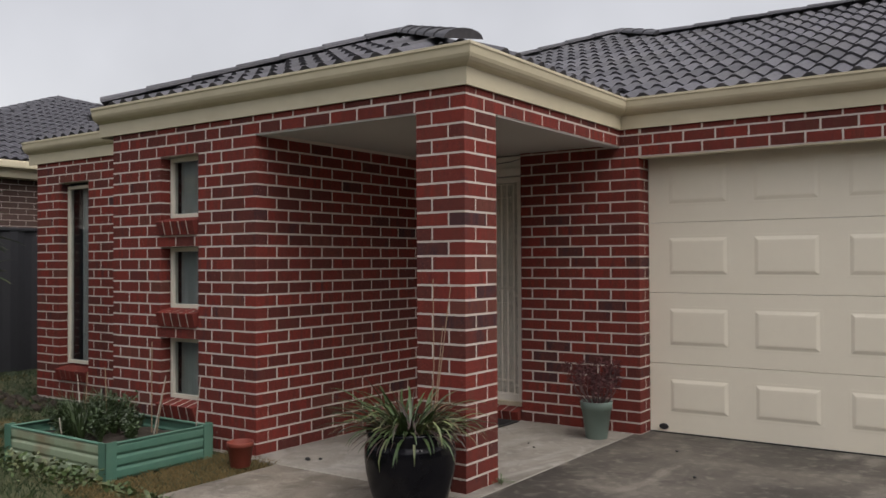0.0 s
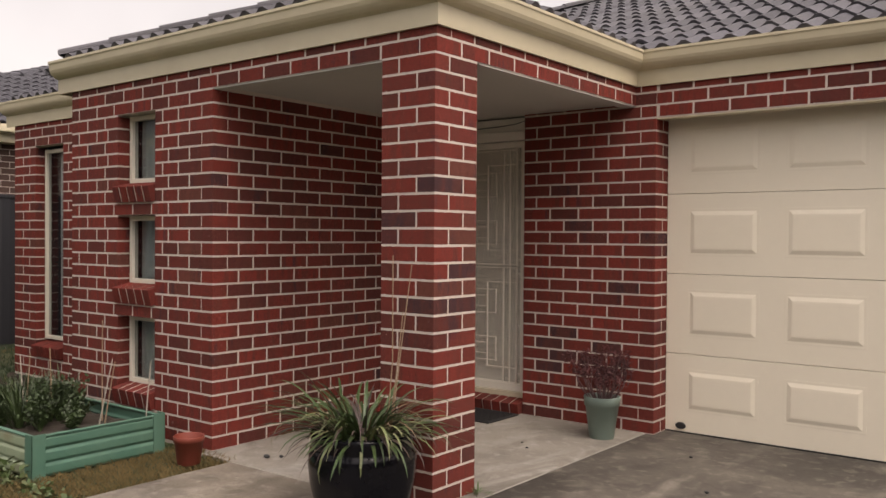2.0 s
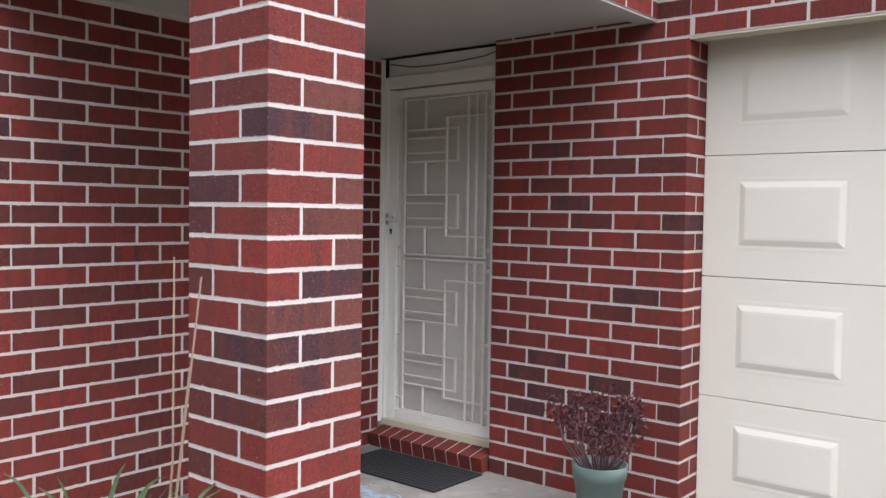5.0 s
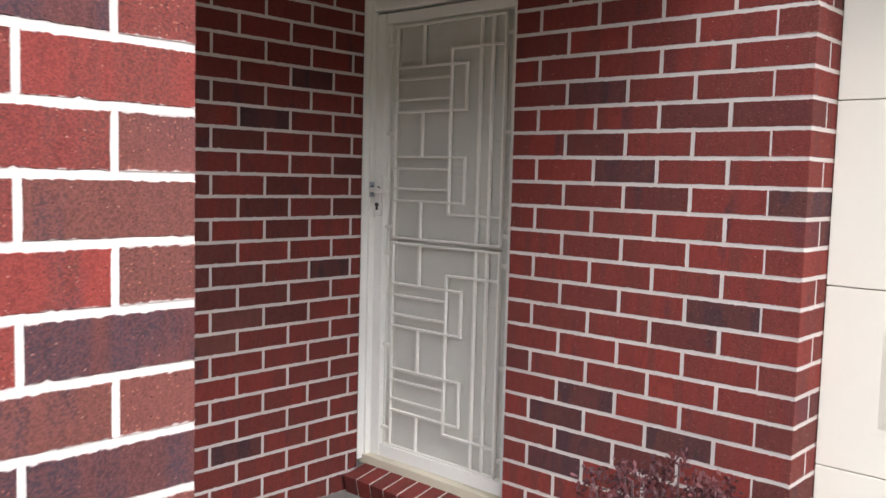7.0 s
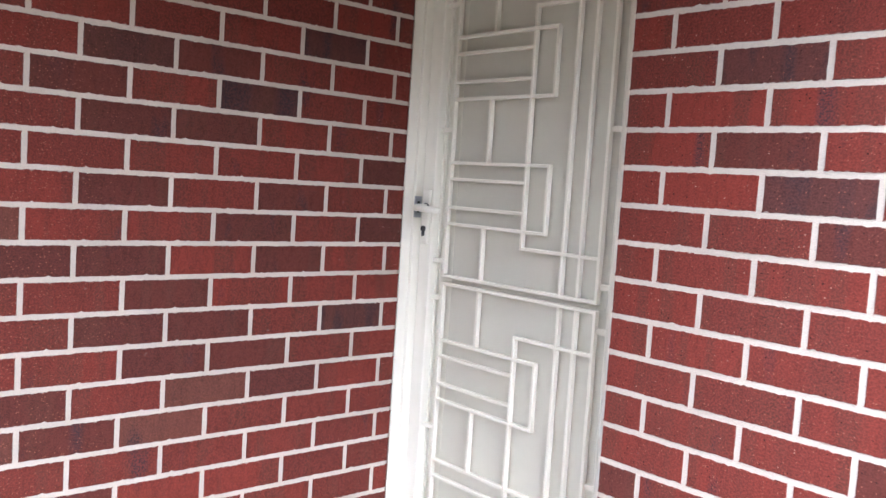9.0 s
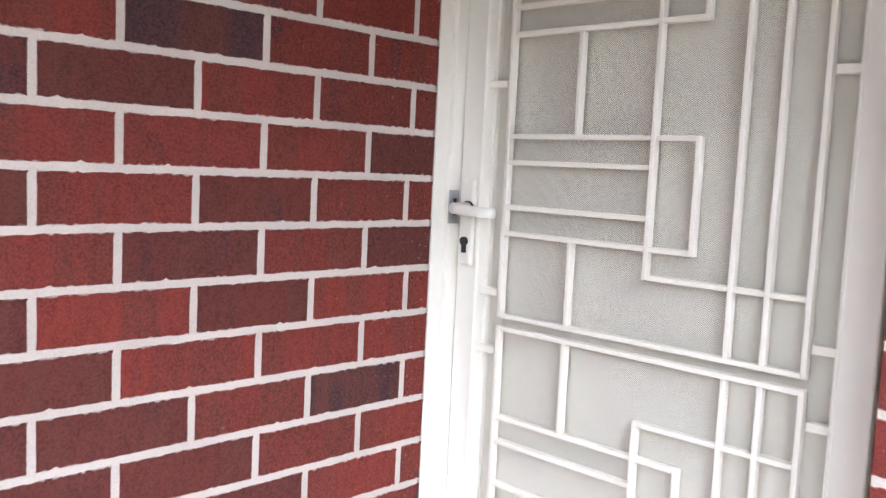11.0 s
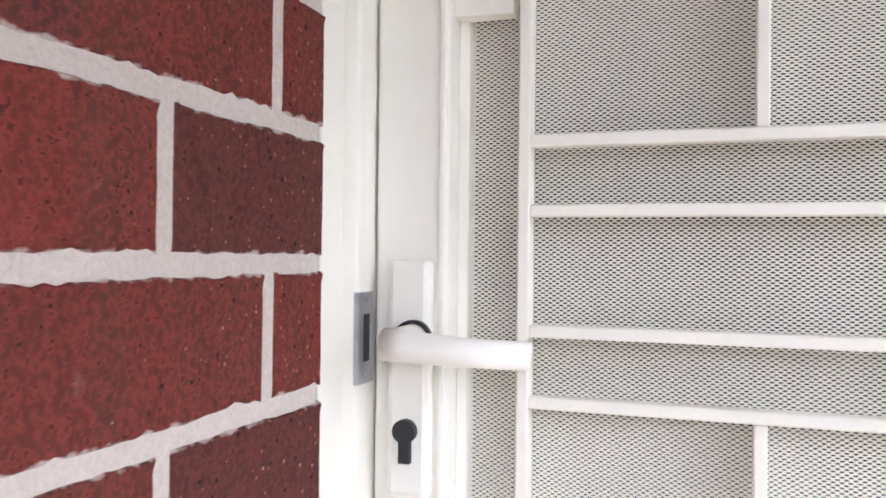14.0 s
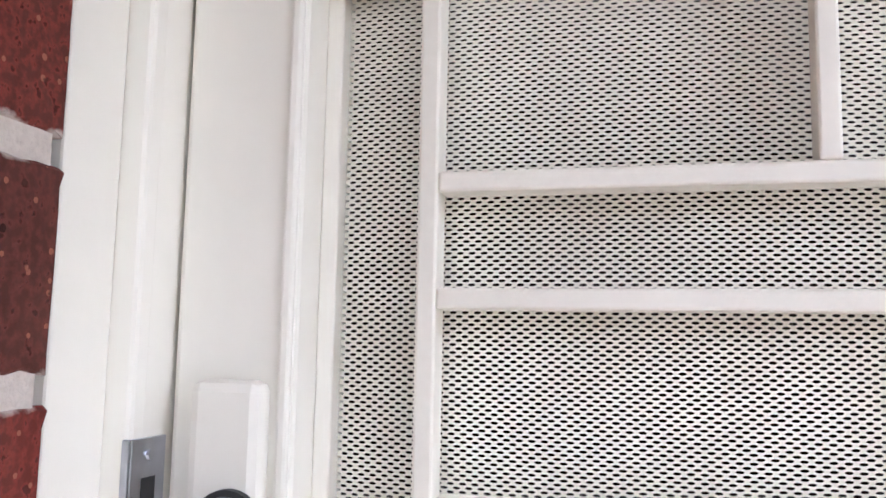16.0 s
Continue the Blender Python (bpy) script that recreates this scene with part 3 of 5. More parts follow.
def eave(name, a, c, out, miter_a=0.0, miter_c=0.0):
    """Fascia and ogee gutter along a..c (plan points on the brick face), out: unit vector away from the wall. miters lengthen the outer edge."""
    a, c, out = Vector((*a, 0)), Vector((*c, 0)), Vector((*out, 0))
    along = (c - a).normalized()
    prof = [(0.0, TOP - 0.012), (0.018, TOP - 0.012), (0.020, TOP + 0.092), (0.032, TOP + 0.097), (0.050, TOP + 0.104), (0.066, TOP + 0.116), (0.080, TOP + 0.133), (0.088, TOP + 0.152), (0.092, GT - 0.030), (0.094, GT - 0.022), (G, GT - 0.016), (G, GT), (G - 0.012, GT), (G - 0.014, GT - 0.03), (0.03, GT - 0.03), (0.03, GT + 0.01), (0.0, GT + 0.01)]
    bm = bmesh.new()
    rings = []
    for p, ext in ((a, -miter_a), (c, miter_c)):
        rings.append([bm.verts.new(p + out * d + along * (ext * d) + Vector((0, 0, z))) for d, z in prof])
    m = len(prof)
    for i in range(m):
        j = (i + 1) % m
        bm.faces.new([rings[0][i], rings[0][j], rings[1][j], rings[1][i]])
    bm.faces.new(rings[0][::-1])
    bm.faces.new(rings[1])
    bmesh.ops.recalc_face_normals(bm, faces=bm.faces)
    return tagged(part(name, bm, M_GUTTER), "cream metal gutter and fascia along the eaves", "gutter", kind="structure")


eave("trim_front", (FX0 - 0.16, FY), (PX, FY), (0, -1), 0.0, 1.0)
eave("trim_porch", (PX, FY), (PX, RY), (1, 0), 1.0, -1.0)
eave("trim_garage", (PX, RY), (GX1 + 0.6, RY), (0, -1), -1.0, 0.0)
eave("trim_set_back", (RECX0 - 0.13, RECY), (FX0 - 0.0, RECY), (0, -1), 0.0, 0.0)
eave("trim_side", (FX0 - 0.16, RECY), (FX0 - 0.16, FY), (-1, 0), 0.0, 0.0)

# ---- front door: steel security screen, frame, sill ----
DY = 6.92                      # front of the bars
door = thing("door_1", (0, 0, 0), "off-white security screen door with geometric bars", "door", kind="structure")
fr = bmesh.new()
add_box(fr, -4.375, -4.2945, 6.886, 7.06, 0.0, 2.14, 0.002)
add_box(fr, -4.322, -4.2945, 6.8785, 6.89, 0.12, 2.14, 0.0025)
add_box(fr, -4.375, -4.306, 6.842, 6.8783, 0.12, BEAM + 0.010, 0.0015)
part("door_frame", fr, M_DOORFRAME, door)
part("door_frame", box(-3.49, -3.44, 6.915, 7.06, 0.12, 2.14, 0.003), M_DOORFRAME, door)
part("door_head", box(WX + 0.001, -3.44, 6.889, 7.06, 2.075, 2.145, 0.003), M_DOORFRAME, door)
part("door_head_panel", box(WX + 0.001, -3.44, 6.91, 7.06, 2.146, BEAM + 0.011, 0.0), M_DOORFRAME, door, "cream infill panel above the door")
LX0, LX1, LZ0, LZ1 = -4.2925, -3.493, 0.140, 2.066
SW = 0.056                     # stile's width
leaf_bm = box(LX0, LX0 + SW, 6.905, 6.950, LZ0, LZ1, 0.003)
add_box(leaf_bm, LX1 - SW, LX1, 6.905, 6.95, LZ0, LZ1, 0.003)
add_box(leaf_bm, LX0 + SW, LX1 - SW, 6.907, 6.95, LZ1 - 0.045, LZ1, 0.003)
add_box(leaf_bm, LX0 + SW, LX1 - SW, 6.907, 6.95, LZ0, LZ0 + 0.055, 0.003)
leaf = part("screen_leaf", leaf_bm, M_DOORFRAME, door)
# raised lip along the stiles, folded inner edge
lip = bmesh.new()
for x, s in ((LX0, 1), (LX1, -1)):
    add_box(lip, *sorted((x + s * 0.049, x + s * 0.0545)), 6.9025, 6.91, LZ0 + 0.002, LZ1 - 0.002, 0.0016)
    add_box(lip, *sorted((x + s * SW, x + s * (SW + 0.008))), 6.928, 6.945, LZ0 + 0.05, LZ1 - 0.042, 0.001)
part("stile_lip", lip, M_DOORFRAME, leaf)
part("mesh_panel", box(LX0 + 0.05, LX1 - 0.05, 6.938, 6.939, LZ0 + 0.04, LZ1 - 0.03), M_PERF, leaf, "fine perforated aluminium mesh")
T = 0.0044                     # half a bar


def bar(x0, x1, z0, z1):
    """One square steel bar of the grille."""
    return part("bar", box(x0 - T, x1 + T, DY - 0.0075, DY + 0.0075, z0 - T, z1 + T, 0.0013), M_GRILLE, leaf)


XL, XS, XV, XI, XA, XB, XR = -4.183, -4.025, -3.869, -3.787, -3.716, -3.657, -3.594
for up in (0.0, -0.915):
    zt, zb, v1, v0 = 2.005 + up, 1.115 + up, 1.892 + up, 1.227 + up
    for x in (XL, XR):
        bar(x, x, zb, zt)
    for z in (zt, zb):
        bar(XL + 2 * T, XR - 2 * T, z, z)
    for x in (XA, XB):
        bar(x, x, zb + 2 * T, zt - 2 * T)
    bar(XV, XV, v0, v1)
    for z in (v1, v0):
        for a, c in ((XV, XA), (XA, XB), (XB, XR)):
            bar(a + 2 * T, c - 2 * T, z, z)
    for h in (1.831, 1.458):
        for k, drop in enumerate((0.0, 0.049, 0.134, 0.184)):
            z = h - drop + up
            bar(XL + 2 * T, XV - 2 * T, z, z)
            if k in (0, 3):
                bar(XV + 2 * T, XI - 2 * T, z, z)
        bar(XI, XI, h - 0.184 + up, h + up)
    for a, c in ((1.831, 2.005), (1.458, 1.647), (1.115, 1.274)):
        bar(XS, XS, a + up + 2 * T, c + up - 2 * T)
for z in (1.93, 1.557, 1.157, 1.043, 0.64, 0.27):
    for x0, x1 in ((LX0 + SW, XL - 2 * T), (XR + 2 * T, LX1 - SW)):
        part("lug", box(x0, x1, DY - 0.005, DY + 0.012, z - 0.007, z + 0.007, 0.0015), M_GRILLE, leaf)
for x in (-4.05, -3.70):
    part("lug", box(x - 0.007, x + 0.007, DY - 0.005, DY + 0.012, 2.018, LZ1 - 0.04, 0.0015), M_GRILLE, leaf)
    part("lug", box(x + 0.02 - 0.007, x + 0.02 + 0.007, DY - 0.005, DY + 0.012, LZ0 + 0.05, 0.180, 0.0015), M_GRILLE, leaf)
# lever handle on its long plate, keyhole and strike
HX, HZ = -4.2570, 1.3165
plate = part("handle_plate", box(HX - 0.0215, HX + 0.0115, 6.893, 6.906, 1.203, 1.374, 0.005), M_DOORFRAME, leaf, "off-white lock plate", smooth=False)
lev_bm = tube([(HX, 6.893, HZ), (HX, 6.872, HZ), (HX, 6.862, HZ)], 0.0115, 0.0115, 16)
merge(lev_bm, tube([(HX - 0.008, 6.858, HZ), (HX + 0.01, 6.857, HZ - 0.001), (HX + 0.045, 6.858, HZ - 0.003), (HX + 0.093, 6.861, HZ - 0.004)], 0.0115, 0.0095, 14))
part("lever_handle", lev_bm, M_DOORFRAME, plate, "off-white lever handle", smooth=True)
part("handle_ring", lathe([(0.0118, 0), (0.0145, 0), (0.0145, 0.004), (0.0118, 0.004)], 24), M_DARK, plate).matrix_basis = pose(HX, 6.893, HZ, 90)
key = tube([(HX - 0.005, 6.8925, 1.252), (HX - 0.005, 6.886, 1.252)], 0.0085, 0.0085, 16)
add_box(key, HX - 0.0095, HX - 0.0005, 6.887, 6.8925, 1.229, 1.252, 0.001)
part("lock_cylinder", key, M_DARK, plate, "dark key cylinder")
strike = bmesh.new()
add_box(strike, -4.2968, -4.2935, 6.8765, 6.8785, 1.284, 1.350, 0.0006)
add_box(strike, -4.2945, -4.2932, 6.8785, 6.9035, 1.284, 1.350, 0.0004)
strike_ob = part("strike_plate", strike, M_CHROME, door, "bright zinc strike plate")
part("latch_slot", box(-4.2934, -4.2929, 6.886, 6.896, 1.300, 1.334), M_DARK, strike_ob, "dark latch slot")
for z in (1.291, 1.343):
    part("screw", tube([(-4.2935, 6.891, z), (-4.2922, 6.891, z)], 0.0025, 0.002, 8), M_CHROME, strike_ob)
# entrance door behind the screen
inner = part("entrance_door", box(-4.28, -3.49, 7.04, 7.08, 0.12, 2.08), M_DOORWOOD, door, "painted entrance door behind the screen")
part("threshold", box(-4.36, -3.44, 6.87, 7.07, 0.095, 0.139, 0.004), M_CREAM, door, "cream metal threshold")
# torn sealant strip hanging under the head panel
strip = tube([(WX + 0.02, 6.905, 2.222), (-4.2, 6.90, 2.205), (-4.12, 6.903, 2.190), (-3.98, 6.905, 2.186), (-3.8, 6.905, 2.188), (-3.6, 6.90, 2.200), (-3.48, 6.90, 2.226)], 0.003, 0.0025, 6)
part("sealant_strip", strip, M_DARK, door, "loose dark strip above the door")

mat = thing("door_mat", (-3.80, 6.55, 0.0), "black rubber door mat on the porch slab", "mat")
part("mat_body", box(-0.36, 0.36, -0.21, 0.18, 0.0, 0.012, 0.004), M_MAT, mat)
for i in range(12):
    part("rib", box(-0.34, 0.34, -0.19 + i * 0.03, -0.18 + i * 0.03, 0.012, 0.016, 0.001), M_MAT, mat)

# ---- garage door ----
GY, GX0 = 6.985, CX + 0.003
garage = thing("door_garage", (0, 0, 0), "cream steel sectional garage door with raised panels", "garage door", kind="structure")
SEC = [0.004, 0.538, 1.086, 1.634, 2.185]


def garage_section(z0, z1):
    """A full-width section with pressed rectangular panels."""
    bm = bmesh.new()
    add_box(bm, GX0, GX1, GY + 0.004, GY + 0.04, z0 + 0.0016, z1 - 0.0016, 0.002)
    return part("section", bm, M_GARAGE, garage)


def pressed_panel(parent, x0, x1, z0, z1):
    """A pressed panel: a sunk groove round a raised, bevelled field."""
    bm = bmesh.new()
    rings = []
    for inset, out in ((0.0, 0.0102), (0.010, 0.0096), (0.022, 0.0098), (0.048, 0.0030), (0.058, 0.0024)):
        y = GY + 0.004 + out - 0.0105 + 0.0
        rings.append([bm.verts.new((x, y, z)) for x, z in ((x0 + inset, z0 + inset), (x1 - inset, z0 + inset), (x1 - inset, z1 - inset), (x0 + inset, z1 - inset))])
    for a, c in zip(rings, rings[1:]):
        for i in range(4):
            j = (i + 1) % 4
            bm.faces.new([a[i], a[j], c[j], c[i]])
    bm.faces.new(rings[-1])
    back = [bm.verts.new((v.co.x, GY + 0.02, v.co.z)) for v in rings[0]]
    for i in range(4):
        j = (i + 1) % 4
        bm.faces.new([back[i], back[j], rings[0][j], rings[0][i]])
    bmesh.ops.recalc_face_normals(bm, faces=bm.faces)
    return part("panel", bm, M_GARAGE, parent)


for z0, z1 in zip(SEC, SEC[1:]):
    sec = garage_section(z0, z1)
    for i in range(7):
        x = -2.252 + 0.648 * i
        pressed_panel(sec, x, x + 0.492, z1 - 0.425 if z0 > 0.02 else z0 + 0.142, z1 - 0.098)
part("rubber_seal", box(GX0, GX1, GY + 0.002, GY + 0.04, -0.004, 0.006), M_DARK, garage, "black rubber bottom seal")
lockb = part("lock_knob", lathe([(0, 0.012), (0.03, 0.012), (0.036, 0.008), (0.038, 0.0), (0, 0)], 20), M_DARK, garage, "dark oval handle knob")
lockb.matrix_basis = pose(-2.285, GY + 0.003, 0.045, 90) @ Matrix.Diagonal((1.0, 0.62, 1, 1))

# ---- windows ----


def window(name, x0, x1, z0, z1, y, label, room, blind=None):
    """Aluminium frame with a sash bar, a pane and what is seen behind it."""
    ob = thing(name, (0, 0, 0), label, "window", kind="structure")
    f = 0.032
    bm = bmesh.new()
    add_box(bm, x0, x0 + f, y, y + 0.05, z0, z1, 0.003)
    add_box(bm, x1 - f, x1, y, y + 0.05, z0, z1, 0.003)
    add_box(bm, x0 + f, x1 - f, y, y + 0.05, z1 - f, z1, 0.003)
    add_box(bm, x0 + f, x1 - f, y, y + 0.05, z0, z0 + f, 0.003)
    part("window_frame", bm, M_WINFRAME, ob)
    pane = part("pane", box(x0 + f, x1 - f, y + 0.024, y + 0.028, z0 + f, z1 - f), M_GLASS, ob)
    pane.visible_shadow = False
    # near-black back and sides: the unlit room's darkness is put into their colour
    part("room_back", box(x0 - 0.02, x1 + 0.02, y + 0.30, y + 0.31, z0 - 0.02, z1 + 0.02), room, ob, "near-black sheet standing in for the dim room behind the glass")
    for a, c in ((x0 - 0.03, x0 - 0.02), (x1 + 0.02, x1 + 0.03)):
        part("room_side", box(a, c, y + 0.05, y + 0.30, z0 - 0.02, z1 + 0.02), M_ROOM_BLACK, ob)
    if blind:
        cb = bmesh.new()
        a, c = blind
        n = 14
        prev = None
        for i in range(n + 1):
            x = a + (c - a) * i / n
            yy = y + 0.075 + 0.010 * math.sin(i * 1.7)
            cur = (cb.verts.new((x, yy, z0)), cb.verts.new((x, yy, z1)))
            if prev:
                cb.faces.new([prev[0], cur[0], cur[1], prev[1]])
            prev = cur
        part("curtain", cb, M_CURTAIN, ob, "grey-green curtain")
    return ob


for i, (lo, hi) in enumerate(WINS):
    window(f"window_{i + 1}", WU[1] + 0.003, WU[2] - 0.003, lo + 0.135, hi - 0.004, FY + 0.085, "small square cream-framed window with grey curtain", M_ROOM_BLACK, (WU[1] + 0.045, WU[2] + 0.01))
window("window_4", RW[0] + 0.003, RW[1] - 0.003, RW[2] + 0.175, RW[3] - 0.03, RECY + 0.085, "tall narrow cream-framed window with dark glass", M_ROOM_BLACK, (RW[0] + 0.16, RW[1] + 0.01))

# ---- roof ----
PITCH_DEG = 21.5
SLOPE = math.tan(radians(PITCH_DEG))
TW, TE = 0.30, 0.32            # tile cover width and course


def tile_mesh(name, mat):
    """A double-roll concrete tile: wavy section, thick front edge; origin at its lower left, up the slope along +y."""
    bm = bmesh.new()
    n = 10
    low, high, bot = [], [], []
    for i in range(n + 1):
        u = i / n
        h = 0.042 * (0.5 - 0.5 * math.cos(4 * math.pi * u)) ** 0.8 + 0.022
        low.append(bm.verts.new((u * TW, 0.0, h)))
        high.append(bm.verts.new((u * TW, TE + 0.03, h - 0.022)))
        bot.append(bm.verts.new((u * TW, 0.004, h - 0.024)))
    for i in range(n):
        bm.faces.new([low[i], low[i + 1], high[i + 1], high[i]])
        bm.faces.new([bot[i], bot[i + 1], low[i + 1], low[i]])
    me = bpy.data.meshes.new(name)
    bm.to_mesh(me)
    bm.free()
    me.materials.append(mat)
    return me


def inside(poly, x, y):
    hit = False
    for (x0, y0), (x1, y1) in zip(poly, poly[1:] + poly[:1]):
        if (y0 > y) != (y1 > y) and x < x0 + (y - y0) * (x1 - x0) / (y1 - y0):
            hit = not hit
    return hit


def roof_plane(name, origin, turn, poly, mat, label, limit=300, slope_deg=PITCH_DEG):
    """A sloping plane whose lower edge runs along local x; poly in (along, up the slope) metres. Tiles are children; past the limit they join."""
    base = pose(*origin, 0, 0, turn) @ pose(0, 0, 0, slope_deg)
    bm = bmesh.new()
    vs = [bm.verts.new((x, y, -0.012)) for x, y in poly]
    vb = [bm.verts.new((x, y, -0.06)) for x, y in poly]
    bm.faces.new(vs)
    bm.faces.new(vb[::-1])
    for i in range(len(vs)):
        j = (i + 1) % len(vs)
        bm.faces.new([vs[i], vb[i], vb[j], vs[j]])
    bmesh.ops.recalc_face_normals(bm, faces=bm.faces)
    ob = part(name, bm, mat)
    ob.matrix_basis = base
    tagged(ob, label, "roof", kind="structure")
    me = tile_mesh("roof_tile", mat)
    xs_, ys_ = [p[0] for p in poly], [p[1] for p in poly]
    count, rest = 0, None
    y = min(ys_)
    row = 0
    while y < max(ys_) - 0.05:
        x = min(xs_) - (0.15 if row % 2 else 0.0)
        while x < max(xs_):
            if inside(poly, x + TW / 2, y + TE / 2) and inside(poly, x + TW * 0.3, y + TE * 0.92) and inside(poly, x + TW * 0.7, y + TE * 0.92):
                m = pose(x, y, 0.0 + (rng.random() - 0.5) * 0.004, 0, 0, (rng.random() - 0.5) * 0.5)
                if count < limit:
                    t = new("roof_tile", me)
                    t.parent = ob
                    t.matrix_basis = m
                else:
                    if rest is None:
                        rest = bmesh.new()
                    tmp = me.copy()
                    tmp.transform(m)
                    rest.from_mesh(tmp)
                    bpy.data.meshes.remove(tmp)
                count += 1
            x += TW
        y += TE
        row += 1
    if rest is not None:
        r = part("roof_tiles", rest, mat, ob)
        r["kind"] = "stuff"
    return ob


def ridge_caps(parent_name, a, c, mat, label):
    """Half-round caps laid end over end from a up to c."""
    a, c = Vector(a), Vector(c)
    d = c - a
    n = max(1, round(d.length / 0.40))
    bm = bmesh.new()
    step = d.length / n
    k = 9
    lowr, highr = [], []
    for i in range(k):
        t = math.pi * i / (k - 1)
        lowr.append(bm.verts.new((math.cos(t) * 0.118, 0, math.sin(t) * 0.064)))
        highr.append(bm.verts.new((math.cos(t) * 0.107, step + 0.03, math.sin(t) * 0.050)))
    for i in range(k - 1):
        bm.faces.new([lowr[i], lowr[i + 1], highr[i + 1], highr[i]])
    bm.faces.new(lowr[::-1])
    me = bpy.data.meshes.new("ridge_cap")
    bm.to_mesh(me)
    bm.free()
    me.materials.append(mat)
    top = tagged(new(parent_name), label, "ridge", kind="structure")
    top.matrix_basis = Matrix.Translation(a)
    q = d.to_track_quat("Y", "Z").to_matrix().to_4x4()
    for i in range(n):
        o = new("ridge_cap", me)
        o.parent = top
        o.matrix_basis = Matrix.Translation(d * (i / n)) @ q @ pose(0, 0, 0.015)
    return top


CO = math.cos(radians(PITCH_DEG))
EZ = GT - 0.028


def up(dist):
    """Slope length for a plan distance."""
    return dist / CO


# front wing: hipped, eaves at x -6.22 and -2.44
EX0, EX1, EFY, EGY = -6.22, PX + G - 0.02, FY - G + 0.02, RY - G + 0.02
HALF = (EX1 - EX0) / 2
APX, APY = (EX0 + EX1) / 2, EFY + HALF
APZ = EZ + HALF * SLOPE
BACK = EGY + HALF          # where the wing's ridge meets the main slope
roof_front = roof_plane("roof_front", (EX0, EFY, EZ), 0, [(0, 0), (2 * HALF, 0), (HALF, up(HALF))], M_TILE, "charcoal tiled hip over the front room")
roof_porch = roof_plane("roof_porch", (EX1, EFY, EZ), 90, [(0, 0), (EGY - EFY, 0), (BACK - EFY, up(HALF)), (HALF, up(HALF))], M_TILE, "charcoal tiled slope over the porch")
roof_west = roof_plane("roof_west", (EX0, BACK, EZ), -90, [(0, 0), (BACK - EFY, 0), (BACK - EFY - HALF, up(HALF)), (0, up(HALF))], M_TILE, "charcoal tiled slope of the front wing")
ridge_caps("ridge_front_west", (EX0 + 0.1, EFY + 0.1, EZ + 0.02 + 0.1 * SLOPE), (APX, APY, APZ + 0.02), M_TILE, "stepped charcoal ridge caps")
ridge_caps("ridge_front_east", (EX1 - 0.12, EFY + 0.12, EZ + 0.02 + 0.12 * SLOPE), (APX, APY, APZ + 0.02), M_TILE, "stepped charcoal ridge caps")
ridge_caps("ridge_wing", (APX, APY, APZ + 0.02), (APX, BACK, APZ + 0.02), M_TILE, "charcoal ridge caps")
# main roof over the garage
RYD = 10.35 - EGY
PKX, PKD = -4.55, 11.4 - EGY
roof_plane("roof_garage", (EX1, EGY, EZ), 0, [(0, 0), (5.5, 0), (5.5, up(RYD)), (-3.55 - EX1, up(RYD)), (PKX - EX1, up(PKD)), (PKX - 1.6 - EX1, up(PKD - 1.6)), (-HALF, up(HALF))], M_TILE, "charcoal concrete-tiled slope over the garage")
ridge_caps("ridge_main", (-3.55, EGY + RYD, EZ + RYD * SLOPE + 0.02), (EX1 + 5.5, EGY + RYD, EZ + RYD * SLOPE + 0.02), M_TILE, "charcoal ridge caps")
ridge_caps("ridge_hip", (PKX - 1.6, EGY + PKD - 1.6, EZ + (PKD - 1.6) * SLOPE + 0.02), (PKX, EGY + PKD, EZ + PKD * SLOPE + 0.02), M_TILE, "stepped charcoal ridge caps")
ridge_caps("ridge_peak", (-3.55, EGY + RYD, EZ + RYD * SLOPE + 0.02), (PKX, EGY + PKD, EZ + PKD * SLOPE + 0.02), M_TILE, "charcoal ridge caps")
back = bmesh.new()
zr = EZ + RYD * SLOPE
zp = EZ + PKD * SLOPE
ring = [(-6.15, EGY + PKD - 1.6, zp - 1.6 * SLOPE), (PKX, EGY + PKD, zp), (-3.55, EGY + RYD, zr), (EX1 + 5.5, EGY + RYD, zr)]
vt = [back.verts.new((x, y, z + 0.035)) for x, y, z in ring]
vd = [back.verts.new((x, y + 3.5, z - 1.4)) for x, y, z in ring]
for i in range(3):
    back.faces.new([vt[i], vt[i + 1], vd[i + 1], vd[i]])
tagged(part("roof_back", back, M_TILE), "charcoal back slope of the main roof", "roof", kind="structure")
# set-back wing's low roof
roof_plane("roof_set_back", (RECX0 - 0.2, RECY - G + 0.02, EZ), 0, [(0, 0), (2.35, 0), (2.35, 2.6), (1.2, 1.4)], M_TILE, "charcoal tiled slope of the set-back wing")

# ---- fence and neighbour ----
fence = thing("fence", (-10.45, 0, 0), "dark steel sheet boundary fence", "fence")
for i in range(8):
    y0 = -2.0 + i * 2.4
    bm = bmesh.new()
    n = 24
    prev = None
    for k in range(n + 1):
        y = y0 + 2.36 * k / n
        x = 0.018 if (k // 2) % 2 else -0.018
        cur = (bm.verts.new((x, y, 0.0)), bm.verts.new((x, y, 1.78)))
        if prev:
            bm.faces.new([prev[0], cur[0], cur[1], prev[1]])
        prev = cur
    part("sheet", bm, M_FENCE, fence)
    part("post", box(-0.03, 0.03, y0 - 0.05, y0, -0.03, 1.80, 0.004), M_FENCE, fence)
    part("rail", box(-0.03, 0.03, y0, y0 + 2.35, 1.76, 1.80, 0.004), M_FENCE, fence)
house = thing("neighbour_house", (-12.0, 0, 0), "brown brick neighbouring house with tiled roof behind the fence", "house")
NZ = 2.62
